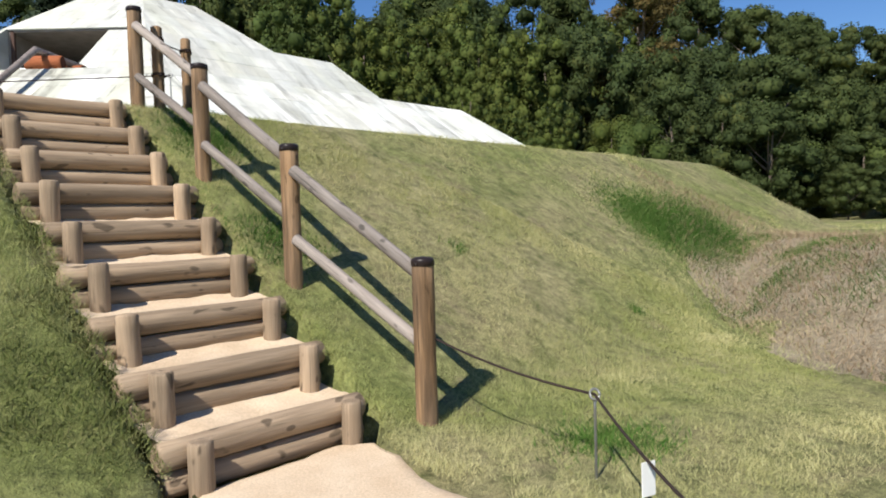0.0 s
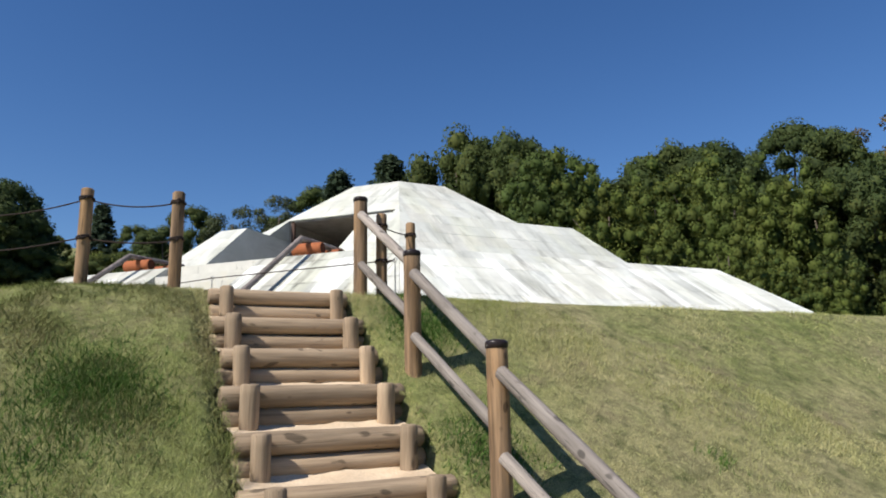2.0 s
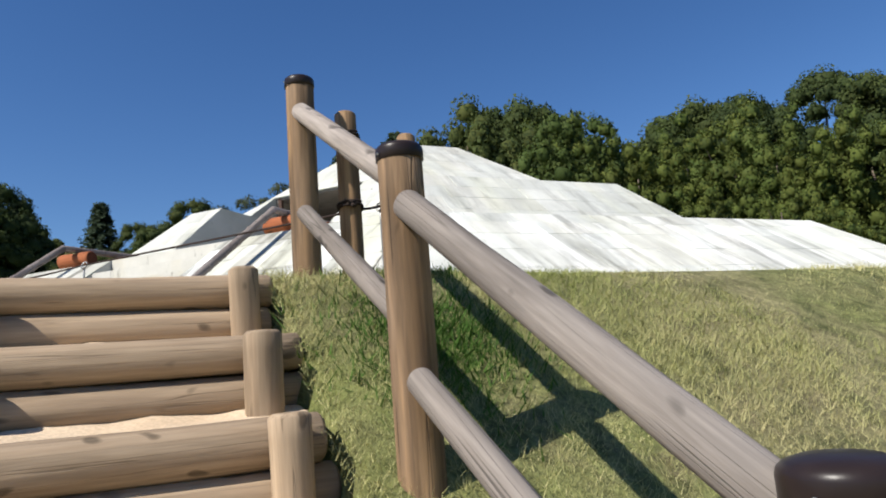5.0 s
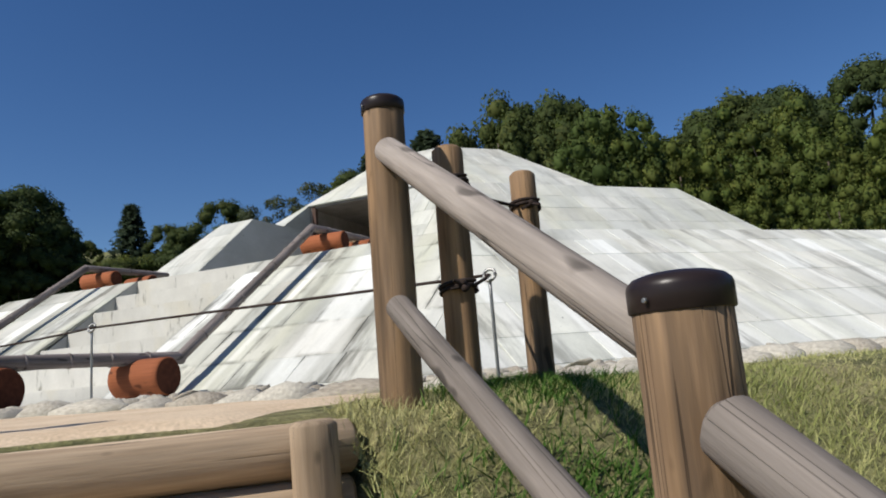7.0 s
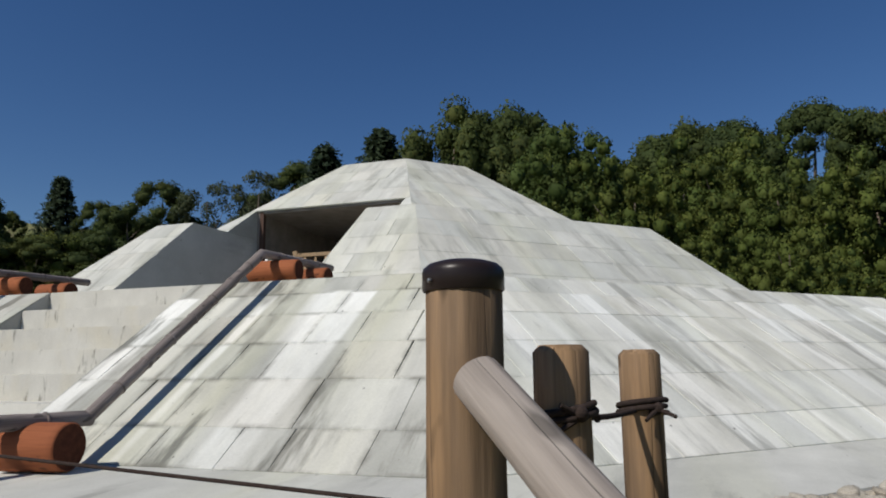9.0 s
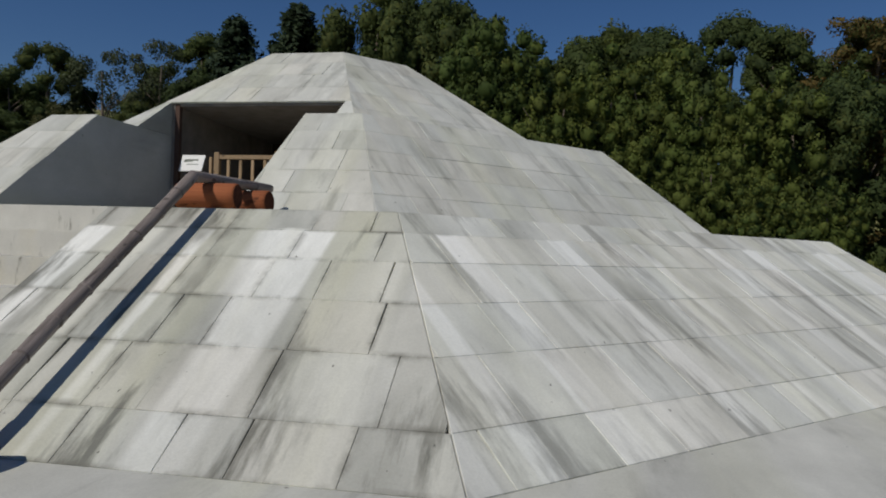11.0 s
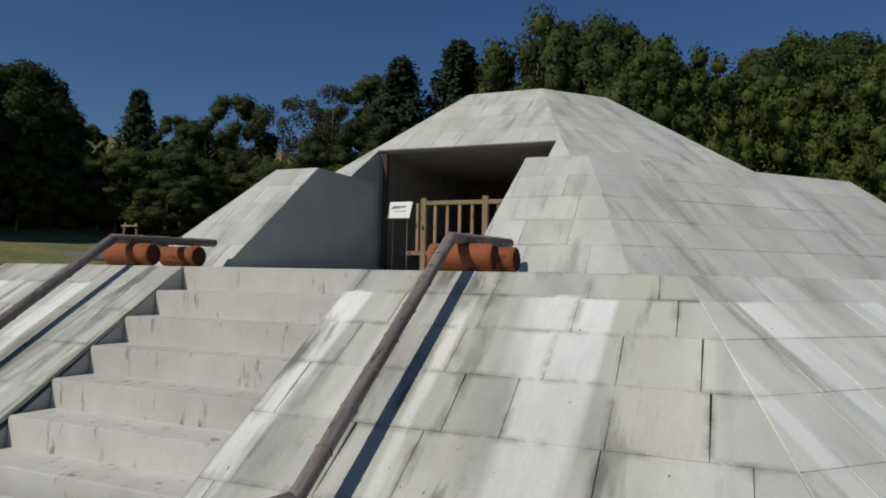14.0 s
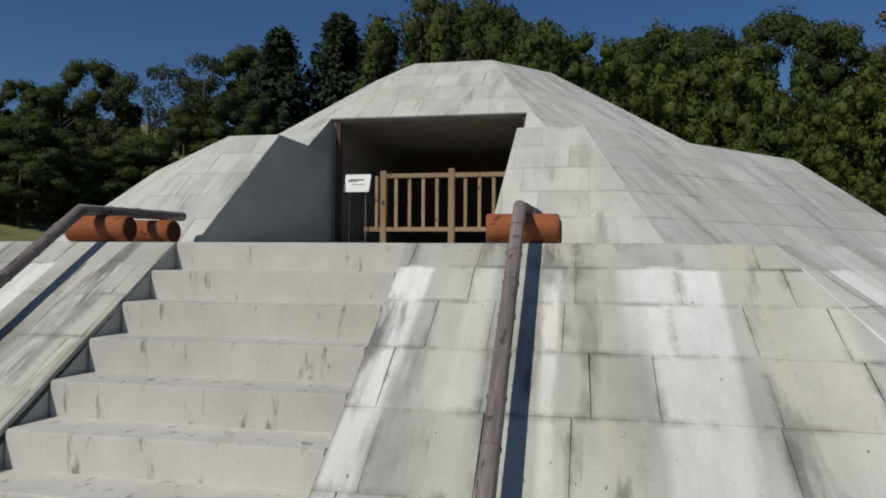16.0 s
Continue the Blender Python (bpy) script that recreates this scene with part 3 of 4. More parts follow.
def carve(solid, *cutters):
    """The solid less the cutters, as a new mesh."""
    ob = new("carved", solid)
    helpers = [new("cutter", c) for c in cutters]
    for h in helpers:
        mod = ob.modifiers.new("cut", "BOOLEAN")
        mod.operation, mod.solver, mod.object, mod.material_mode = "DIFFERENCE", "EXACT", h, "TRANSFER"
    deps = bpy.context.evaluated_depsgraph_get()
    deps.update()
    out = bpy.data.meshes.new_from_object(ob.evaluated_get(deps))
    for o in (ob, *helpers):
        bpy.data.objects.remove(o)
    return out


FACE = (Z1 - Z0) / (A0 - A1)     # the slope of the lower faces
SL, SR = -9.49, -7.335           # the tomb stair's sides
OPEN_PLAN = [(-10.25, 8.6), (-6.93, 8.6), (-6.717, 11.45), (-6.725, 13.27), (-6.725, 17.6), (-9.965, 17.6), (-9.965, 13.27), (-10.045, 11.45)]

front1, front1_top = CY - A0, CY - A1
lower = link("lower_tier", carve(frustum("lower_tier", A0, Z0 - 0.12, A1, Z1, STONE),
             prism("stair_cut", [(SL, front1 - 0.6), (SR, front1 - 0.6), (SR, front1_top + 0.012), (SL, front1_top + 0.012)], Z0 - 0.4, Z1 + 0.3)), tomb)
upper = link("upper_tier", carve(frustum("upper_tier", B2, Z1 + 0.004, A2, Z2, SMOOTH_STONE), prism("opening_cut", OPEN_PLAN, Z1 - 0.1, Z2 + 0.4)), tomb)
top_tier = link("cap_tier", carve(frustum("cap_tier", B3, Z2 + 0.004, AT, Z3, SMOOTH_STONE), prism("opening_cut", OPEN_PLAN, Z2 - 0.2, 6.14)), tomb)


def tomb_steps():
    rise, tread = 0.2465, 0.373
    for i in range(7):
        z = Z1 - rise * (i + 1)
        y = front1_top - tread * i
        low = max(z - rise - 0.1, Z0 - 0.2)
        if z < Z0 - 0.02:
            break
        me = box("stone_step", (SR - SL - 0.006, tread + 0.06, z - low), STEP_STONE, 0.012)
        link("stone_step", me, tomb, Matrix.Translation(((SL + SR) / 2, y - tread / 2 + 0.03, (z + low) / 2)))
    me = box("top_riser", (SR - SL - 0.006, 0.3, 0.5), STEP_STONE, 0.012)
    link("stone_step", me, tomb, Matrix.Translation(((SL + SR) / 2, front1_top + 0.148, Z1 - 0.248)))


tomb_steps()


def apron():
    """The flat paving round the tomb's foot."""
    verts = ring8(A0 - 0.1, Z0 + 0.002) + ring8(13.1, Z0 - 0.035) + ring8(13.12, Z0 - 0.16)
    faces = []
    for j in (0, 1):
        faces += [(8 * j + k, 8 * j + 8 + k, 8 * j + 8 + (k + 1) % 8, 8 * j + (k + 1) % 8) for k in range(8)]
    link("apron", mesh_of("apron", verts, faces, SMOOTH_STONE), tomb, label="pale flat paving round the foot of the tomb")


apron()


def chamber():
    """The entrance room behind the opening."""
    z, h = Z1 + 0.01, 6.13 - Z1
    wall = lambda sx, sy, sz, x, y, zz, mat, name: link(name, box(name, (sx, sy, sz), mat, 0.004), tomb, Matrix.Translation((x, y, zz)))
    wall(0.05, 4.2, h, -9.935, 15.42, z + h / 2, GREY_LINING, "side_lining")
    wall(0.05, 4.2, h, -6.765, 15.42, z + h / 2, SHADED_BROWN_LINING, "side_lining")
    wall(3.1, 0.06, h, -8.35, 17.5, z + h / 2, SHADED_BROWN_LINING, "back_lining")
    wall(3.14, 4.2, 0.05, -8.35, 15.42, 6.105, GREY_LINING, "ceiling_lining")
    wall(0.09, 0.09, h, -9.86, 13.36, z + h / 2, SHADED_BROWN_LINING, "door_post")


chamber()

# ---- the gate, the sign ----


def gate():
    g = link("gate", None, m=Matrix.Translation((-8.35, 13.32, Z1)), category="gate", label="low timber picket gate closing the tomb entrance")
    bar = lambda name, sx, sy, sz, x, zz, y=13.32: link(name, box(name, (sx, sy, sz), GATE_WOOD, 0.006), g, Matrix.Translation((x, y, zz)))
    for x, top in ((-9.06, 5.26), (-7.925, 5.28), (-6.84, 5.26)):
        bar("post", 0.10, 0.10, top - Z1, x, (top + Z1) / 2)
    bar("top_rail", 2.14, 0.07, 0.075, -7.95, 5.175)
    bar("bottom_rail", 2.5, 0.07, 0.075, -8.14, 4.30)
    bar("stile", 0.05, 0.05, 0.86, -9.17, 4.74, 13.29)
    for k in range(4):
        bar("picket", 0.055, 0.035, 0.84, -8.85 + 0.228 * k, 4.74)
        bar("picket", 0.055, 0.035, 0.84, -7.70 + 0.228 * k, 4.74)
    link("latch", box("latch", (0.04, 0.05, 0.05), STEEL, 0.008), g, Matrix.Translation((-9.07, 13.25, 4.76)))


gate()


def sign():
    s = link("information_sign", None, m=Matrix.Translation((-9.48, 13.2, Z1)), category="sign", label="small white information board on two thin steel legs")
    tilt = pose(-9.478, 13.2, 5.05, -24, 0, 0)
    board = link("board", box("board", (0.44, 0.02, 0.33), PAPER, 0.004), s, tilt)
    for w, h, x, z in ((0.14, 0.05, -0.06, 0.05), (0.10, 0.03, 0.06, 0.06), (0.05, 0.05, -0.13, 0.04), (0.22, 0.012, 0.02, -0.03)):
        link("print", box("print", (w, 0.002, h), PRINT, 0), board, tilt @ Matrix.Translation((x, -0.0125, z)))
    for x in (-9.62, -9.34):
        link("leg", round_log("leg", 0.012, 0.98, STEEL, seg=10, rough=0, chamfer=0.002), s, Matrix.Translation((x, 13.22, Z1)))


sign()

# ---- pole rails on the tomb stair ----


def pole_parts(rail, a, b, r):
    a, b = Vector(a), Vector(b)
    link("pole", round_log("pole", r, (b - a).length, POLE_WOOD, rough=0.04, chamfer=0.006, rings=14), rail, along(a, b))
    n = max(2, round((b - a).length / 0.36))
    for k in range(1, n):
        p = a.lerp(b, k / n)
        d = (b - a).normalized()
        link("joint", round_log("joint", r * 1.12, 0.024, POLE_WOOD, seg=18, rough=0.02, chamfer=0.008, rings=2), rail, along(p, p + d))


def pole_rail(x, label):
    rail = link("pole_rail", None, m=Matrix.Translation((x, 5.6, Z0)), category="pole rail", group="pole rails of the tomb stair", label=label)
    elbow, foot = (x, 7.94, 4.255), (x + 0.03, 5.62, 2.66)
    pole_parts(rail, foot, elbow, 0.052)
    pole_parts(rail, (x, 7.90, 4.245), (x + 0.06, 9.46, 4.275), 0.05)
    pole_parts(rail, (x + 0.03, 5.66, 2.655), (x - 0.46, 3.72, 2.675), 0.058)


pole_rail(-6.38, "grey jointed pole rail bent level at both ends")
pole_rail(-10.35, "grey jointed pole rail bent level at both ends")


def support_log(x, y, z, r, length, turn):
    base = Matrix.Translation((x, y, z + r)) @ pose(0, 0, 0, 0, 90, turn) @ Matrix.Translation((0, 0, -length / 2))
    link("support_log", round_log("support_log", r, length, ORANGE_WOOD, rough=0.02, seg=30, end_mat=SHADED_LOG_END), m=base, category="log", group="orange support logs",
         label="short orange-stained log lying under the pole rail")


for x in (-6.38, -10.36):
    support_log(x, 8.2, Z1 + 0.004, 0.124, 0.60, 4)
    support_log(x + 0.02, 8.95, Z1 + 0.004, 0.124, 0.56, -3)
    support_log(x - 0.01, 5.25, Z0 - 0.004, 0.166, 0.50, 6)
    support_log(x - 0.52, 4.15, Z0 - 0.05, 0.176, 0.54, 10)
tag(Vector((-6.575, 3.95, 2.61)), (0.13, 0.22), label="white paper tag hung on the pole rail")


def lawn_beam():
    """A grey beam lying on the lawn beyond the tomb."""
    p = on_ground(-27.6, 22.0)
    m = Matrix.Translation((p.x, p.y, p.z + 0.1)) @ pose(0, 0, 0, 0, 0, 48)
    link("timber_beam", box("timber_beam", (1.35, 0.32, 0.26), CHEEK, 0.03), m=m, label="pale grey squared beam lying on the lawn", category="beam")


lawn_beam()


def tree_stakes(x, y):
    p = on_ground(x, y)
    s = link("tree_stakes", None, m=Matrix.Translation(p), label="brown timber stakes propping a young tree", category="tree stakes")
    for dx, dy in ((-0.55, 0.1), (0.5, 0.2)):
        low = on_ground(x + dx, y + dy, -0.2)
        top = Vector((x + dx * 0.55, y + dy, p.z + 1.35))
        link("stake", round_log("stake", 0.06, (top - low).length, GATE_WOOD, seg=10), s, along(low, top))
    a, b = Vector((x - 0.5, y + 0.05, p.z + 1.2)), Vector((x + 0.5, y + 0.1, p.z + 1.2))
    link("crossbar", round_log("crossbar", 0.05, 1.0, GATE_WOOD, seg=10), s, along(a, b))


tree_stakes(-31.0, 27.2)

# ---- cobbles and kerb stones round the apron ----


def stone_mesh(seed, squash=0.62):
    """A broken river stone: a ball cut by a few flat breaks."""
    bm = bmesh.new()
    bmesh.ops.create_icosphere(bm, subdivisions=2, radius=1)
    pick = random.Random(seed)
    breaks = [(Vector((pick.gauss(0, 1), pick.gauss(0, 1), pick.gauss(0, 0.8))).normalized(), pick.uniform(0.5, 0.8)) for _ in range(6)]
    for v in bm.verts:
        v.co = v.co * (1 + 0.30 * noise.noise(v.co * 1.3 + Vector((seed * 7.3, 0, 0))))
        for way, reach in breaks:
            over = v.co.dot(way) - reach
            if over > 0:
                v.co -= way * over * 0.9
        v.co.z *= squash
    me = bm_mesh("stone", bm, COBBLE)
    me.polygons.foreach_set("use_smooth", [True] * len(me.polygons))
    return me


STONES = [stone_mesh(i) for i in range(14)]
cobble_band = link("cobble_band", None, m=Matrix.Translation((CX, CY, 2.2)), kind="structure", category="cobbles", label="band of pale river stones edged by large kerb boulders")


def lay_stones():
    rng = random.Random(5)
    # sides: front (along x) and the south-east side (along the diagonal)
    sides = [(Vector((CX, CY, 0)), Vector((1, 0, 0)), Vector((0, -1, 0)), -5.75, 5.75), (Vector((CX, CY, 0)), Vector((Q, Q, 0)), Vector((Q, -Q, 0)), -5.75, 4.5)]
    for side, (c, t, n, lo, hi) in enumerate(sides):
        v = lo
        outer = 14.15 if side == 0 else 13.95
        while v < hi:
            w = rng.choice((rng.uniform(0.2, 0.32), rng.uniform(0.3, 0.5)))
            p = c + t * (v + w / 2) + n * (outer + rng.uniform(-0.03, 0.03))
            m = Matrix.Translation((p.x, p.y, 2.27)) @ pose(0, 0, 0, 0, 0, math.degrees(math.atan2(t.y, t.x)) + rng.uniform(-6, 6)) @ Matrix.Diagonal((w * 0.68, 0.17, rng.uniform(0.11, 0.16), 1))
            link("kerb_stone", rng.choice(STONES), cobble_band, m)
            v += w
        d = 13.2
        while d < outer - 0.12:
            v = lo
            while v < hi - 0.2:
                w = rng.choice((rng.uniform(0.06, 0.11), rng.uniform(0.09, 0.19)))
                p = c + t * (v + w / 2) + n * (d + rng.uniform(-0.03, 0.03))
                m = Matrix.Translation((p.x, p.y, 2.285 + rng.uniform(-0.02, 0.02))) @ pose(0, 0, 0, rng.uniform(-28, 28), rng.uniform(-28, 28), rng.uniform(0, 360)) @ Matrix.Diagonal((w * 0.74, w * 0.6, rng.uniform(0.05, 0.085), 1))
                link("stone", rng.choice(STONES), cobble_band, m)
                v += w * 0.95
            d += 0.125


lay_stones()
bed = ring8(13.0, 2.235) + ring8(14.15, 2.225)
link("stone_bed", mesh_of("stone_bed", bed, [(k, 8 + k, 8 + (k + 1) % 8, (k + 1) % 8) for k in range(8)], BED), cobble_band)

# ---- woods ----


def leaf_mesh(name, centres, size, rng, mat, outward):
    """Three-cornered leaf sprays round the centres; each is shaded as part of the puff of foliage that it grows on."""
    n = len(centres)
    way = outward / (np.linalg.norm(outward, axis=1, keepdims=True) + 1e-6)
    face = way + rng.normal(size=(n, 3)) * 0.55
    face /= np.linalg.norm(face, axis=1, keepdims=True)
    a = np.cross(face, rng.normal(size=(n, 3)))
    a /= np.linalg.norm(a, axis=1, keepdims=True)
    b = np.cross(face, a)
    s = size * rng.uniform(0.6, 1.4, (n, 1))
    v = np.stack([centres - a * s * 0.7 - b * s * 0.4, centres + a * s * 0.7 - b * s * 0.3, centres + b * s * 0.95], 1).reshape(-1, 3)
    me = mesh_of(name, v.tolist(), np.arange(3 * n).reshape(n, 3).tolist(), mat, True)
    soft_way = way + rng.normal(size=(n, 3)) * 0.15 + np.array([[0, 0, 0.15]])
    soft_way /= np.linalg.norm(soft_way, axis=1, keepdims=True)
    me.normals_split_custom_set_from_vertices(np.repeat(soft_way, 3, axis=0).tolist())
    return me


def shell(rng, n, radii, centre, thick=0.28):
    """Points near the surface of a lobe, with their outward ways in the last three columns."""
    d = rng.normal(size=(n, 3))
    d /= np.linalg.norm(d, axis=1, keepdims=True)
    d[:, 2] = np.where(rng.rand(n) < 0.35, np.abs(d[:, 2]), d[:, 2])
    return np.concatenate([centre + d * radii * (1 - thick * rng.rand(n, 1) ** 1.5), d], 1)


def trunk_mesh(h, r, rng, limbs):
    pts = [Vector((0, 0, -1.5)), Vector((rng.normal() * 0.1, rng.normal() * 0.1, h * 0.4)), Vector((rng.normal() * 0.25, rng.normal() * 0.25, h * 0.92))]
    verts, faces = [], []

    def limb(points, r0, r1):
        first, seg = len(verts), 7
        for i, p in enumerate(points):
            rr = r0 + (r1 - r0) * i / (len(points) - 1)
            for k in range(seg):
                verts.append((p.x + rr * math.cos(k * 6.2832 / seg), p.y + rr * math.sin(k * 6.2832 / seg), p.z))
        for i in range(len(points) - 1):
            for k in range(seg):
                j = (k + 1) % seg
                faces.append((first + i * seg + k, first + i * seg + j, first + (i + 1) * seg + j, first + (i + 1) * seg + k))

    pts[2].z = h * 0.78
    limb(pts, r, r * 0.25)
    for _ in range(limbs):
        z = h * rng.uniform(0.3, 0.6)
        a, l = rng.uniform(0, 6.28), h * rng.uniform(0.14, 0.24)
        p = Vector((0, 0, z))
        limb([p, p + Vector((math.cos(a) * l * 0.5, math.sin(a) * l * 0.5, l * 0.45)), p + Vector((math.cos(a) * l, math.sin(a) * l, l))], r * 0.4, r * 0.08)
    return mesh_of("trunk", verts, faces, BARK, True)


def tree(kind, seed):
    """A tree one unit is a metre: 10 m high, built at the origin."""
    rng = np.random.RandomState(seed)
    h, cores = 10.0, []
    if kind == "conifer":
        pts, mat, size, name, label = [], NEEDLE, 0.17, "conifer", "tall dark pointed conifer in the wood"
        for z in np.arange(1.2, 9.9, 0.42):
            r = 0.2 + 2.9 * (1 - z / 10) ** 0.8
            arms = 9
            for k in range(arms):
                a = 6.28 * k / arms + rng.rand()
                m = 52
                t = rng.rand(m, 1) ** 0.6
                tip = np.array([[math.cos(a) * r * rng.uniform(0.75, 1.15), math.sin(a) * r * rng.uniform(0.75, 1.15), -0.25]])
                c = np.array([[0, 0, z]]) + tip * t + rng.normal(size=(m, 3)) * 0.16
                pts.append(np.concatenate([c, np.tile(np.array([[tip[0, 0] * 0.5, tip[0, 1] * 0.5, 0.8]]), (m, 1))], 1))
        pts, limbs = np.concatenate(pts), 0
    elif kind == "bamboo":
        pts, mat, size, name, label = [], OLIVE_LEAF, 0.11, "bamboo_clump", "feathery olive-green clump of tall bamboo"
        for k in range(17):
            bx, by = rng.normal(size=2) * 1.25
            top, lean = rng.uniform(7.0, 9.6), rng.normal(size=2) * 0.9
            for q in np.arange(0.1, 1.0, 0.11):
                w = 0.42 + 0.62 * math.sin(math.pi * min(q, 0.86))
                c = np.array([bx + lean[0] * q * q, by + lean[1] * q * q, top * q]) + rng.normal(size=3) * np.array([0.4, 0.4, 0.15])
                pts.append(shell(rng, 92, np.array([[0.78 * w, 0.78 * w, 0.95 * w]]), c, 0.55))
                cores.append((c, 0.8 * w))
        pts, limbs = np.concatenate(pts), 2
    elif kind == "shrub":
        pts, mat, size, name, label = [], OLIVE_LEAF, 0.13, "shrub", "rounded yellow-green shrub at the wood's edge"
        for k in range(26):
            d = rng.normal(size=3)
            d /= np.linalg.norm(d)
            c = np.array([d[0] * 2.6, d[1] * 2.6, 4.6 + d[2] * 4.2])
            pts.append(shell(rng, 330, np.array([[1.5, 1.5, 1.6]]), c, 0.4))
            cores.append((c, 1.6))
        pts, limbs = np.concatenate(pts), 1
    else:
        mat, label = {"broadleaf": (DARK_LEAF, "dense dark evergreen broadleaf tree in the wood"), "thin": (LIGHT_LEAF, "thin grey-green tree with bare pale limbs"),
                      "autumn": (BROWN_LEAF, "half-bare tree with yellow-brown leaves")}[kind]
        name, size, pts = {"broadleaf": "broadleaf_tree", "thin": "thin_tree", "autumn": "autumn_tree"}[kind], 0.115, []
        lobes = 74 if kind == "broadleaf" else 34
        per = 205 if kind == "broadleaf" else 200
        for k in range(lobes):
            d = rng.normal(size=3)
            d /= np.linalg.norm(d)
            z = 5.6 + d[2] * 3.6
            rr = 2.8 * (0.7 + 0.4 * rng.rand()) * (1.15 - 0.25 * max(d[2], 0))
            c = np.array([d[0] * rr, d[1] * rr, z])
            s = rng.uniform(0.55, 1.1)
            pts.append(shell(rng, per, np.array([[s, s, s * 0.95]]), c, 0.5))
            if kind == "broadleaf":
                cores.append((c, s))
        pts, limbs = np.concatenate(pts), 7
    pts[:, 2] = np.minimum(pts[:, 2], 10.2)
    base = link(name, None, m=Matrix(), label=label, category="tree", group="trees of the wood")
    if cores:
        bm = bmesh.new()
        for c, s in cores:
            made = bmesh.ops.create_icosphere(bm, subdivisions=1, radius=1, matrix=Matrix.Translation(c) @ Matrix.Diagonal((s * 0.66, s * 0.66, s * 0.6, 1)))
            for v in made["verts"]:
                v.co += Vector(rng.normal(size=3) * 0.1 * s)
        core = bm_mesh("inner_foliage", bm, mat)
        core.polygons.foreach_set("use_smooth", [True] * len(core.polygons))
        link("inner_foliage", core, base)
    link("trunk", trunk_mesh(h, 0.2, rng, limbs), base)
    link("crown", leaf_mesh("crown", pts[:, :3], size, rng, mat, pts[:, 3:]), base)
    return base


KINDS = {"b": [tree("broadleaf", s) for s in (1, 2, 3, 4)], "c": [tree("conifer", 5), tree("conifer", 6)], "m": [tree("bamboo", s) for s in (7, 8, 9)],
         "l": [tree("thin", 10), tree("thin", 11)], "y": [tree("autumn", 12), tree("autumn", 13)], "s": [tree("shrub", 14)], "f": [tree("conifer", 15)]}
USED = set()


def plant(kind, x, y, top, wide=1.0):
    """Plant a tree whose crown ends at the height top."""
    pick = random.Random(round(x * 31 + y * 17))
    ob = pick.choice(KINDS[kind])
    z = float(ground_height(x, y)) - 0.2
    tall = max((top - z) / 9.75, 0.12)
    spread = tall * wide * pick.uniform(0.9, 1.15) if kind in "bly" else (max(tall * 0.8, 0.3) * wide)
    spread = tall * 1.15 if kind in "cf" else min(spread, 1.6)
    m = Matrix.Translation((x, y, z)) @ Matrix.Rotation(pick.uniform(0, 6.28), 4, "Z") @ Matrix.Diagonal((spread, spread, tall, 1))
    if ob in USED:
        copy_thing(ob, m @ Matrix.Diagonal([1 / v for v in ob.scale] + [1]))
    else:
        ob.matrix_basis = m
        USED.add(ob)

WEST_WOOD = [
    ("b", -44.9, 28.5, 14.9), ("b", -42.7, 30.0, 15.9), ("b", -45.7, 34.4, 15.2), ("b", -50.4, 41.3, 15.2), ("f", -46.7, 42.3, 17.9),
    ("b", -44.1, 43.5, 16.0), ("b", -39.1, 41.3, 15.0), ("b", -41.4, 47.3, 18.3), ("l", -37.0, 48.1, 18.3), ("l", -35.1, 51.7, 20.0),
    ("b", -34.2, 56.9, 21.8), ("c", -28.7, 51.9, 21.4), ("c", -25.1, 55.6, 23.6), ("c", -23.2, 59.5, 23.2), ("b", -41.1, 19.8, 15.3),
    ("b", -40.6, 20.8, 15.0), ("b", -41.4, 23.6, 14.9), ("b", -41.7, 27.0, 15.0), ("b", -42.2, 29.7, 15.3), ("b", -40.4, 16.7, 14.5),
    ("b", -38.7, 27.0, 9.8), ("b", -40.2, 31.6, 10.4), ("b", -41.6, 36.1, 11.3), ("l", -38.4, 39.3, 11.4), ("l", -34.1, 40.3, 12.2),
    ("b", -33.1, 46.0, 13.6), ("b", -30.3, 49.9, 16.6),
]
NORTH_WOOD = [
    ("b", -18.1, 54.7, 24.9), ("b", -15.4, 57.4, 24.9), ("b", -12.3, 55.9, 24.1), ("m", -9.4, 54.2, 21.4), ("m", -5.9, 58.4, 21.5),
    ("b", -2.0, 60.4, 21.7), ("b", 1.7, 64.1, 24.0), ("b", 4.3, 63.8, 23.3), ("m", -7.9, 39.7, 16.2), ("m", -5.5, 38.1, 14.6),
    ("m", -3.3, 36.3, 13.1), ("m", -1.0, 40.4, 14.6), ("m", 1.6, 42.4, 15.8), ("m", 3.5, 38.3, 13.4), ("m", -0.1, 30.4, 8.7),
    ("m", 2.4, 29.3, 8.1), ("m", 3.9, 27.2, 6.8), ("m", -5.1, 34.1, 10.0), ("m", -7.0, 48.4, 15.6), ("m", -3.7, 46.4, 14.2),
    ("m", -0.1, 46.2, 14.3), ("m", 2.3, 43.8, 13.3),
]
EAST_WOOD = [
    ("b", 4.5, 61.7, 22.5), ("m", 6.5, 61.4, 21.4), ("b", 12.4, 72.5, 27.4), ("b", 15.0, 65.6, 23.8), ("y", 20.0, 68.2, 25.7),
    ("b", 22.7, 67.2, 24.9), ("y", 22.1, 64.9, 24.7), ("y", 24.2, 62.1, 23.1), ("b", 25.3, 57.3, 20.8), ("b", 27.4, 52.0, 17.7),
    ("b", 29.1, 48.9, 16.2), ("b", 28.4, 46.8, 15.1), ("b", 30.1, 43.4, 13.9), ("b", 31.4, 40.2, 12.8), ("b", 10.3, 37.1, 12.4),
    ("y", 13.6, 38.2, 12.5),
]
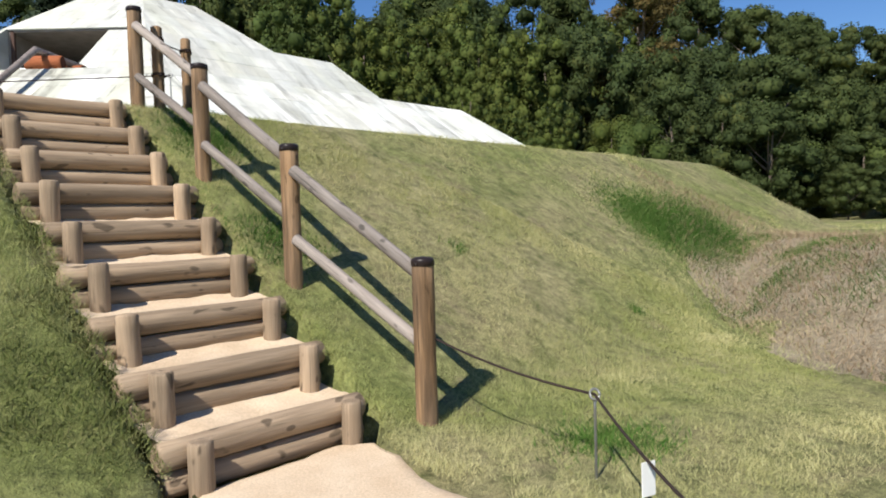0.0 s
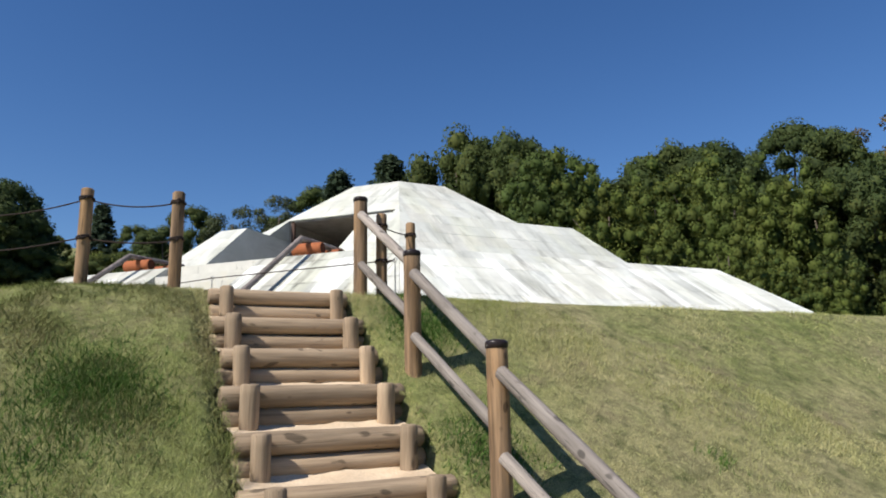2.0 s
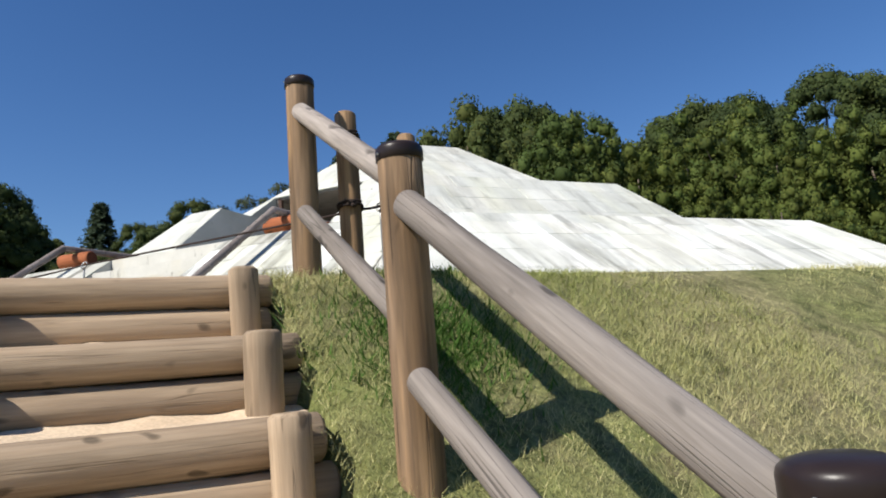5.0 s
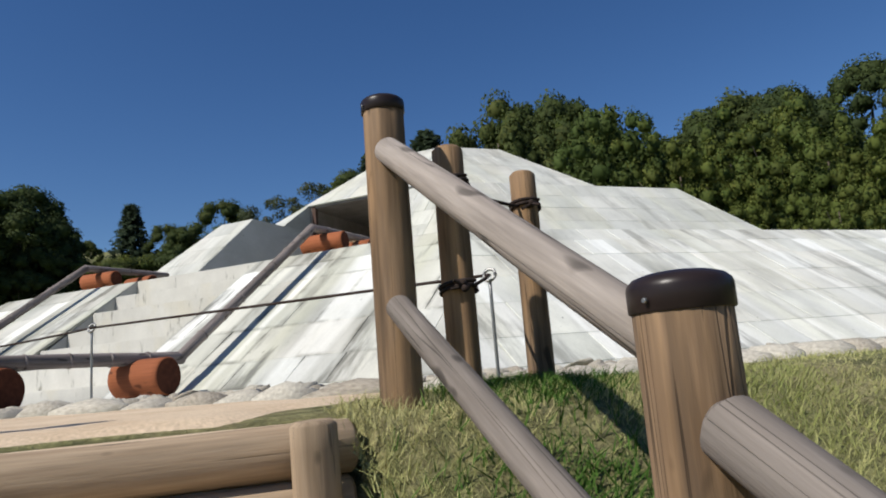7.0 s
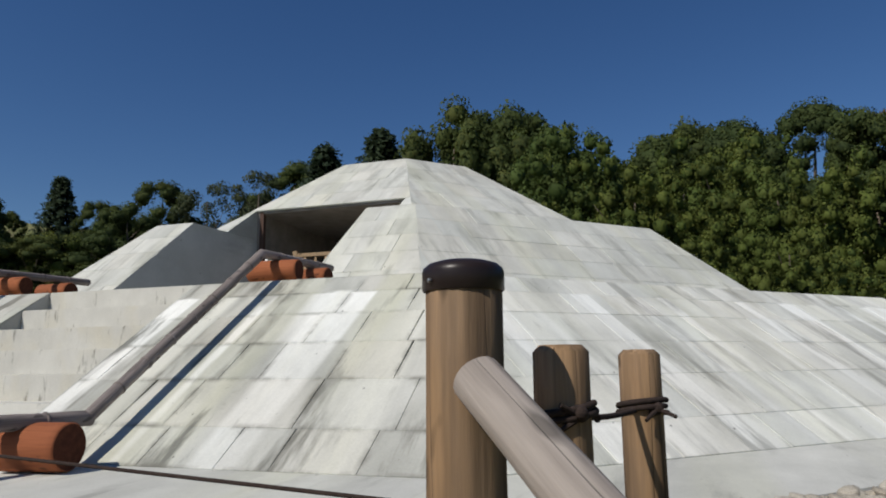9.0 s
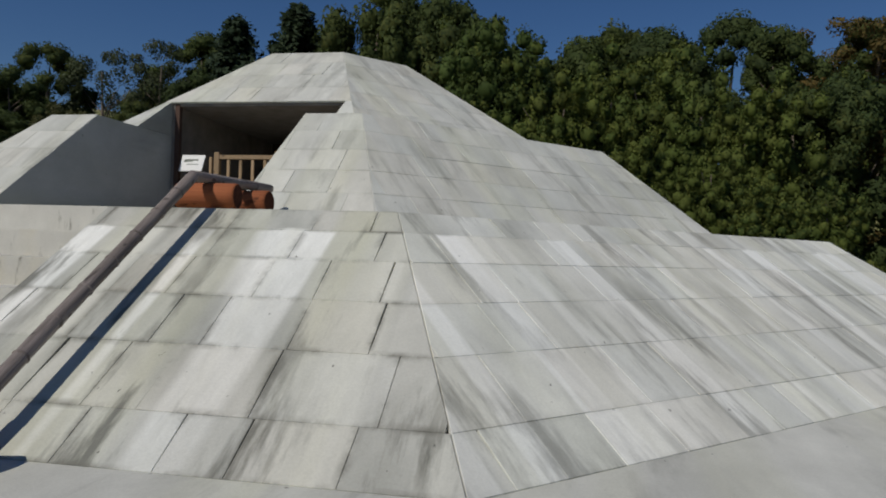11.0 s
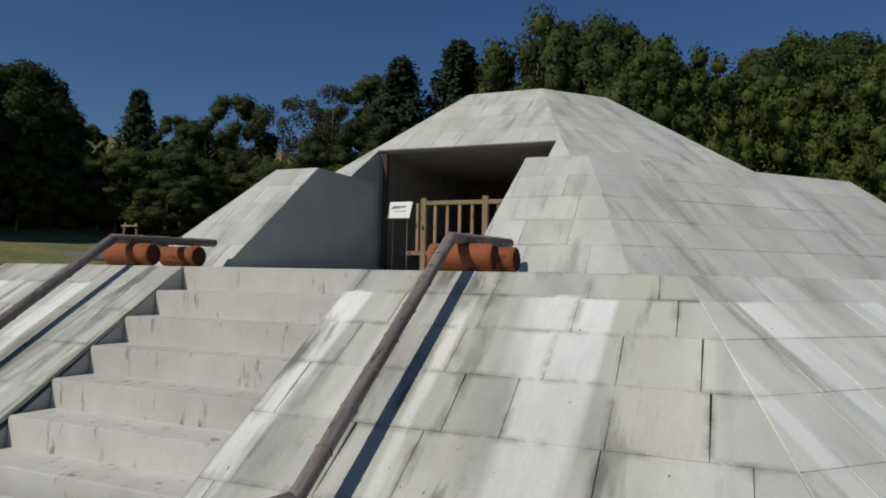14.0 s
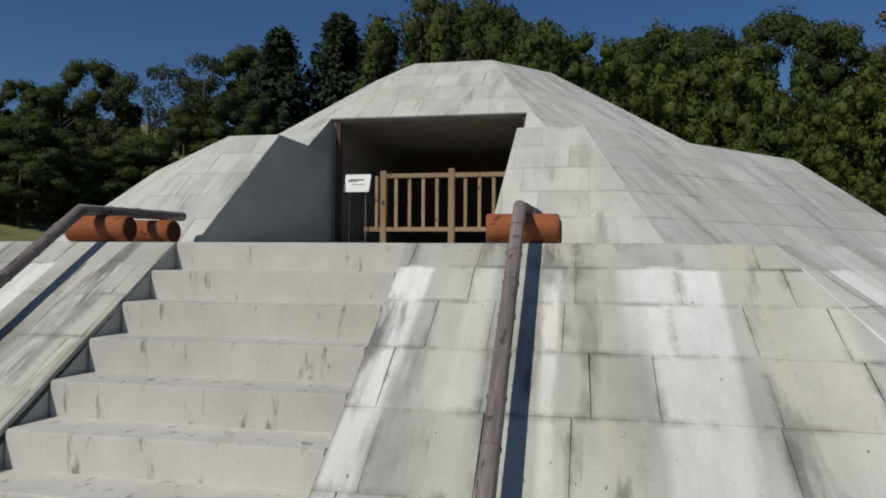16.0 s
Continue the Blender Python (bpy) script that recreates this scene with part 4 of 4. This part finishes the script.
EDGE_WOOD = [
    ("b", 31.2, 35.3, 11.1), ("m", 5.0, 34.1, 11.5), ("b", 7.4, 35.7, 11.5), ("b", 14.4, 33.7, 10.3), ("b", 15.6, 31.1, 9.8),
    ("b", 16.4, 28.5, 8.6), ("b", 18.8, 26.9, 7.3), ("b", 19.4, 24.1, 6.2), ("m", 6.0, 27.8, 6.6), ("s", 7.8, 24.3, 5.2),
    ("s", 8.8, 24.0, 5.2), ("b", 11.6, 27.3, 7.0), ("b", 13.0, 25.6, 6.4), ("b", 13.7, 23.1, 5.4), ("b", 14.3, 22.6, 3.4),
    ("b", 14.9, 19.9, 2.8), ("b", 15.6, 18.3, 2.4),
]
for row in WEST_WOOD + NORTH_WOOD + EAST_WOOD + EDGE_WOOD:
    plant(*row)
# more trees of the same wood behind and between
rng = random.Random(11)
for k in range(14):
    a = radians(rng.uniform(-62, 62))
    d = rng.uniform(58, 74)
    x, y = -6 + d * math.sin(a), 4 + d * math.cos(a)
    plant(rng.choice("bbbm") if x > -12 else "b", x, y, 10.5 + rng.uniform(0, 3.0) + 5 * (a > -0.6) * (a < 0.55))

# undergrowth along the wood's edge
for k in range(34):
    a = radians(-64 + 128 * (k + rng.random()) / 34)
    d = rng.uniform(41, 46) if a < -0.55 else rng.uniform(33, 40) if a < 0.1 else rng.uniform(26, 31)
    x, y = -4 + d * math.sin(a), 4 + d * math.cos(a)
    plant(rng.choice("sbb"), x, y, float(ground_height(x, y)) + rng.uniform(2.0, 4.0), 1.5)

for k in range(22):
    x = -45 + 19 * (k + rng.random()) / 22
    y = 23 + 25 * (k + rng.random()) / 22
    plant("b" if k % 3 else "s", x, y, float(ground_height(x, y)) + rng.uniform(3.0, 6.0), 1.5)

# ---- stone blocks on the tomb's faces ----
BLOCKS = random.Random(3)


def block_mesh(corners, h, rim, mat, name="stone_block"):
    """A facing block on its corners (u, v), standing h proud, with worn arrises."""
    n = len(corners)
    cx = sum(p[0] for p in corners) / n
    cy = sum(p[1] for p in corners) / n
    top = []
    for x, y in corners:
        fx, fy = (cx - x), (cy - y)
        top.append((x + math.copysign(min(rim, abs(fx) * 0.6), fx), y + math.copysign(min(rim, abs(fy) * 0.6), fy), h))
    verts = [(x, y, -0.03) for x, y in corners] + [(x, y, h * 0.3) for x, y in corners] + top
    faces = [tuple(range(2 * n, 3 * n))] + [(a + k, a + (k + 1) % n, a + n + (k + 1) % n, a + n + k) for a in (0, n) for k in range(n)]
    me = mesh_of(name, verts, faces, mat)
    us, vs = [p[0] for p in corners], [p[1] for p in corners]
    mid, reach = ((max(us) + min(us)) / 2, (max(vs) + min(vs)) / 2), ((max(us) - min(us)) / 2, (max(vs) - min(vs)) / 2)
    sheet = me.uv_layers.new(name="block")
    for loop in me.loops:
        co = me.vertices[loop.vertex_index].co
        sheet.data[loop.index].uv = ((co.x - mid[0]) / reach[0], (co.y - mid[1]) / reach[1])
    return me


def clipped(poly, p, q):
    """The part of a convex polygon left of the line from p to q."""
    side = lambda v: (q[0] - p[0]) * (v[1] - p[1]) - (q[1] - p[1]) * (v[0] - p[0])
    out = []
    for i, a in enumerate(poly):
        b = poly[(i + 1) % len(poly)]
        sa, sb = side(a), side(b)
        if sa >= 0:
            out.append(a)
        if sa * sb < 0:
            t = sa / (sa - sb)
            out.append((a[0] + (b[0] - a[0]) * t, a[1] + (b[1] - a[1]) * t))
    return out


def face_blocks(parent, angle, a_low, z_low, a_high, z_high, rows, width, relief, mat, gaps=()):
    """Blocks over one face: angle is the way it looks; gaps gives, by height, the span cut out of it."""
    n = Vector((math.cos(angle), math.sin(angle), 0))
    t = Vector((-n.y, n.x, 0))
    low = Vector((CX, CY, 0)) + n * a_low + Vector((0, 0, z_low))
    high = Vector((CX, CY, 0)) + n * a_high + Vector((0, 0, z_high))
    v = (high - low)
    length = v.length
    v.normalize()
    w = t.cross(v)
    m = Matrix((( t.x, v.x, w.x, low.x), (t.y, v.y, w.y, low.y), (t.z, v.z, w.z, low.z), (0, 0, 0, 1)))
    k = math.tan(math.pi / 8)
    half = lambda b: k * (a_low + (a_high - a_low) * b / length) - 0.004
    marks = [0.0, *rows, 1.0]
    for r in range(len(rows) + 1):
        cuts, u = [], -half(0) - BLOCKS.uniform(0, width)
        while u < half(0):
            step = width * BLOCKS.uniform(0.6, 1.35)
            cuts.append((u, u + step))
            u += step
        for u0, u1 in cuts:
            h = BLOCKS.uniform(0.2, 1.0) * relief
            skew = BLOCKS.uniform(-0.012, 0.012)
            b0, b1 = marks[r] * length + 0.0008, marks[r + 1] * length - 0.0008
            whole = [(u0 + 0.001, b0), (u1 - 0.001, b0), (u1 + skew - 0.001, b1), (u0 + skew + 0.001, b1)]
            whole = clipped(whole, (half(0), 0), (half(length), length))
            whole = clipped(whole, (-half(length), length), (-half(0), 0)) if whole else []
            shapes = [whole]
            if gaps:
                (g0a, g0b), (g1a, g1b) = gaps
                shapes = [clipped(whole, (g0a, 0), (g1a, length)), clipped(whole, (g1b, length), (g0b, 0))] if whole else []
            for poly in shapes:
                if len(poly) < 3:
                    continue
                us, vs = [p[0] for p in poly], [p[1] for p in poly]
                if max(us) - min(us) < 0.04 or max(vs) - min(vs) < 0.03:
                    continue
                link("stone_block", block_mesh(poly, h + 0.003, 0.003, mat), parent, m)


SOUTH, SOUTH_EAST, SOUTH_WEST = -math.pi / 2, -math.pi / 4, -3 * math.pi / 4
stair_gap = ((SL - CX - 0.005, SR - CX + 0.005),) * 2
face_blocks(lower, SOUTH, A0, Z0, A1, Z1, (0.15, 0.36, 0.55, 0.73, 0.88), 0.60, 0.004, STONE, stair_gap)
face_blocks(lower, SOUTH_EAST, A0, Z0, A1, Z1, (0.15, 0.36, 0.55, 0.73, 0.88), 0.60, 0.005, BRIGHTENED_LIMED_STONE)
open_gap = ((-10.185 - CX, -6.858 - CX), (-10.05 - CX, -6.712 - CX))
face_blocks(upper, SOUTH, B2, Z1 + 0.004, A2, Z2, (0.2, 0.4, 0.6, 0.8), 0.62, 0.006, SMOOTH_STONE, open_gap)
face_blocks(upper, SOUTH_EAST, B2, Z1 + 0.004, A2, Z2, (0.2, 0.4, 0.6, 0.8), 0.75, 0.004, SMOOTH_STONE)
cut = (6.14 - Z2) / (Z3 - Z2)
lip = B3 + (AT - B3) * cut
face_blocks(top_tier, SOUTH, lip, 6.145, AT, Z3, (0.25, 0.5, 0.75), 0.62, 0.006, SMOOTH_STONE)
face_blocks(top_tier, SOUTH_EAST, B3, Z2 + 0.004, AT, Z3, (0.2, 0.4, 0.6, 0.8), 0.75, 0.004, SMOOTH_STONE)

# ---- grass ----


def in_way(x, y):
    """Where no grass grows: the stair, the paths, the stones and the bare mound."""
    s, lat = Q * (x - y), Q * (x + y) + 0.797
    stair = (np.abs(lat) < 0.56) & (s > -3.9) & (s < 0.0)
    j = 0.08 * waves(x, y, 5, 6)
    right = np.minimum(-0.30 + (-y - 0.08) * 0.62, 0.9) + j
    left = np.maximum(np.where(y > -0.7, -1.02 + (y + 0.7) * 0.95, -1.02 + (y + 0.7) * 0.35), -1.7) + j
    path = (x > left) & (x < right) & (y < 0.0) & (y > -7)
    dx, dy = x - CX, y - CY
    d = np.maximum(np.maximum(Q * (dx - dy) + 0.15, dx), -dy)
    gravel = (x < -2.72 - np.maximum(0, 2.1 - y) * 0.9 + j) & (y > 1.62) & (y < 3.3)
    return stair | path | gravel | (d < 14.25)


def blades_mesh(name, x, y, tall, wide, mat, rng):
    n = len(x)
    z = ground_height(x, y, False) - 0.006
    a = rng.uniform(0, 6.28, n)
    lean = rng.normal(size=(n, 2)) * 0.7
    h = tall * rng.uniform(0.5, 1.3, n)
    w = wide * rng.uniform(0.7, 1.3, n)
    p = np.stack([x, y, z], 1)
    side = np.stack([np.cos(a), np.sin(a), np.zeros(n)], 1) * w[:, None]
    tip = p + np.stack([lean[:, 0] * h, lean[:, 1] * h, h], 1)
    v = np.stack([p - side, p + side, tip], 1).reshape(-1, 3)
    me = bpy.data.meshes.new(name)
    me.vertices.add(3 * n)
    me.vertices.foreach_set("co", v.ravel())
    me.loops.add(3 * n)
    me.loops.foreach_set("vertex_index", np.arange(3 * n, dtype=np.int32))
    me.polygons.add(n)
    me.polygons.foreach_set("loop_start", np.arange(0, 3 * n, 3, dtype=np.int32))
    me.materials.append(mat)
    me.update(calc_edges=True)
    me.validate()
    return me


def grass():
    rng = np.random.RandomState(4)
    xs, ys = [], []
    for n, lo, hi in ((420000, (-5.0, -2.2), (2.8, 3.6)), (230000, (-8.5, -3.5), (6.5, 9.0)), (50000, (-2.0, 3.0), (12.0, 14.0))):
        xs.append(rng.uniform(lo[0], hi[0], n))
        ys.append(rng.uniform(lo[1], hi[1], n))
    x, y = np.concatenate(xs), np.concatenate(ys)
    bare = (x - edge_of_mound(y) > 0.3) & (x - edge_of_mound(y) < 2.6) & (rng.rand(len(x)) < 0.85)
    patchy = waves(x, y, 2.6, 12) + waves(x, y, 7, 13) * 0.8 + waves(x, y, 17, 14) * 0.5 + rng.rand(len(x)) * 0.9 > 0.22
    keep = ~in_way(x, y) & ~bare & patchy
    x, y = x[keep], y[keep]
    far = np.clip(np.hypot(x + 1.2, y + 0.5) / 5, 0.55, 2.2)
    link("grass", blades_mesh("grass", x, y, 0.016 + 0.036 * np.clip(0.5 + waves(x, y, 3.0, 31) + 0.5 * waves(x, y, 9.0, 32), 0, 1), 0.0023 * far, GRASS, rng), label="short yellow-green grass covering the bank", category="grass", kind="stuff")
    n = 230000
    x, y = rng.uniform(-5.5, 0.2, n), rng.uniform(-3.2, 1.6, n)
    clump = waves(x, y, 5.0, 41) + 0.8 * waves(x, y, 11.0, 42) + 0.5 * waves(x, y, 23.0, 43)
    keep = ~in_way(x, y) & (x + y < -1.3) & (clump + 0.35 * rng.rand(n) > 0.12)
    x, y, clump = x[keep], y[keep], clump[keep]
    link("bank_grass", blades_mesh("bank_grass", x, y, 0.022 + 0.05 * np.clip(clump, 0, 1), 0.0028 * np.ones(len(x)), BANK_GRASS, rng), label="rough green grass tufts with bare gaps beside the stair", category="grass", kind="stuff")
    # lush tufts
    px, py = [], []
    for cx, cy, r, n in ((0.95, -0.35, 0.3, 1500), (-3.04, 0.12, 0.4, 3600), (-3.0, -0.44, 0.5, 1800), (-4.2, -0.2, 0.4, 1200), (3.15, 5.35, 0.75, 13000), (3.7, 5.9, 0.75, 13000), (4.25, 6.45, 0.75, 12000), (-1.05, 1.25, 0.3, 1500), (-1.9, 2.25, 0.35, 2600), (-2.3, 2.9, 0.3, 2500),
                         (4.6, 4.4, 0.35, 900), (5.3, 4.6, 0.3, 800), (4.0, 3.9, 0.3, 700), (6.1, 4.4, 0.3, 700), (2.0, 2.6, 0.1, 160), (0.3, 2.3, 0.12, 150), (-3.6, -1.0, 0.4, 1500), (3.9, 2.1, 0.5, 900), (4.4, 1.0, 0.4, 600), (4.3, 3.4, 0.5, 900), (3.5, 0.6, 0.4, 500), (5.0, 2.6, 0.6, 700), (4.9, 4.3, 0.6, 900), (3.4, 3.4, 0.6, 900)):
        px.append(cx + rng.normal(size=n) * r * 0.5)
        py.append(cy + rng.normal(size=n) * r * 0.5)
    x, y = np.concatenate(px), np.concatenate(py)
    keep = ~in_way(x, y)
    x, y = x[keep], y[keep]
    link("lush_grass", blades_mesh("lush_grass", x, y, 0.055 * np.ones(len(x)), 0.0038 * np.ones(len(x)), LUSH, rng), label="darker lush grass tufts on the bank", category="grass", kind="stuff")
    n = 52000
    x, y = rng.uniform(3.0, 7.5, n), rng.uniform(-3, 8, n)
    m = x - edge_of_mound(y)
    keep = (m > 0.0) & (m < 2.8)
    x, y = x[keep], y[keep]
    link("dead_grass", blades_mesh("dead_grass", x, y, 0.035 + 0.10 * rng.rand(len(x)) ** 3, 0.0045 * np.ones(len(x)), STRAW, rng), label="dry straw and dead stalks on the earth mound", category="dead grass", kind="stuff")


grass()
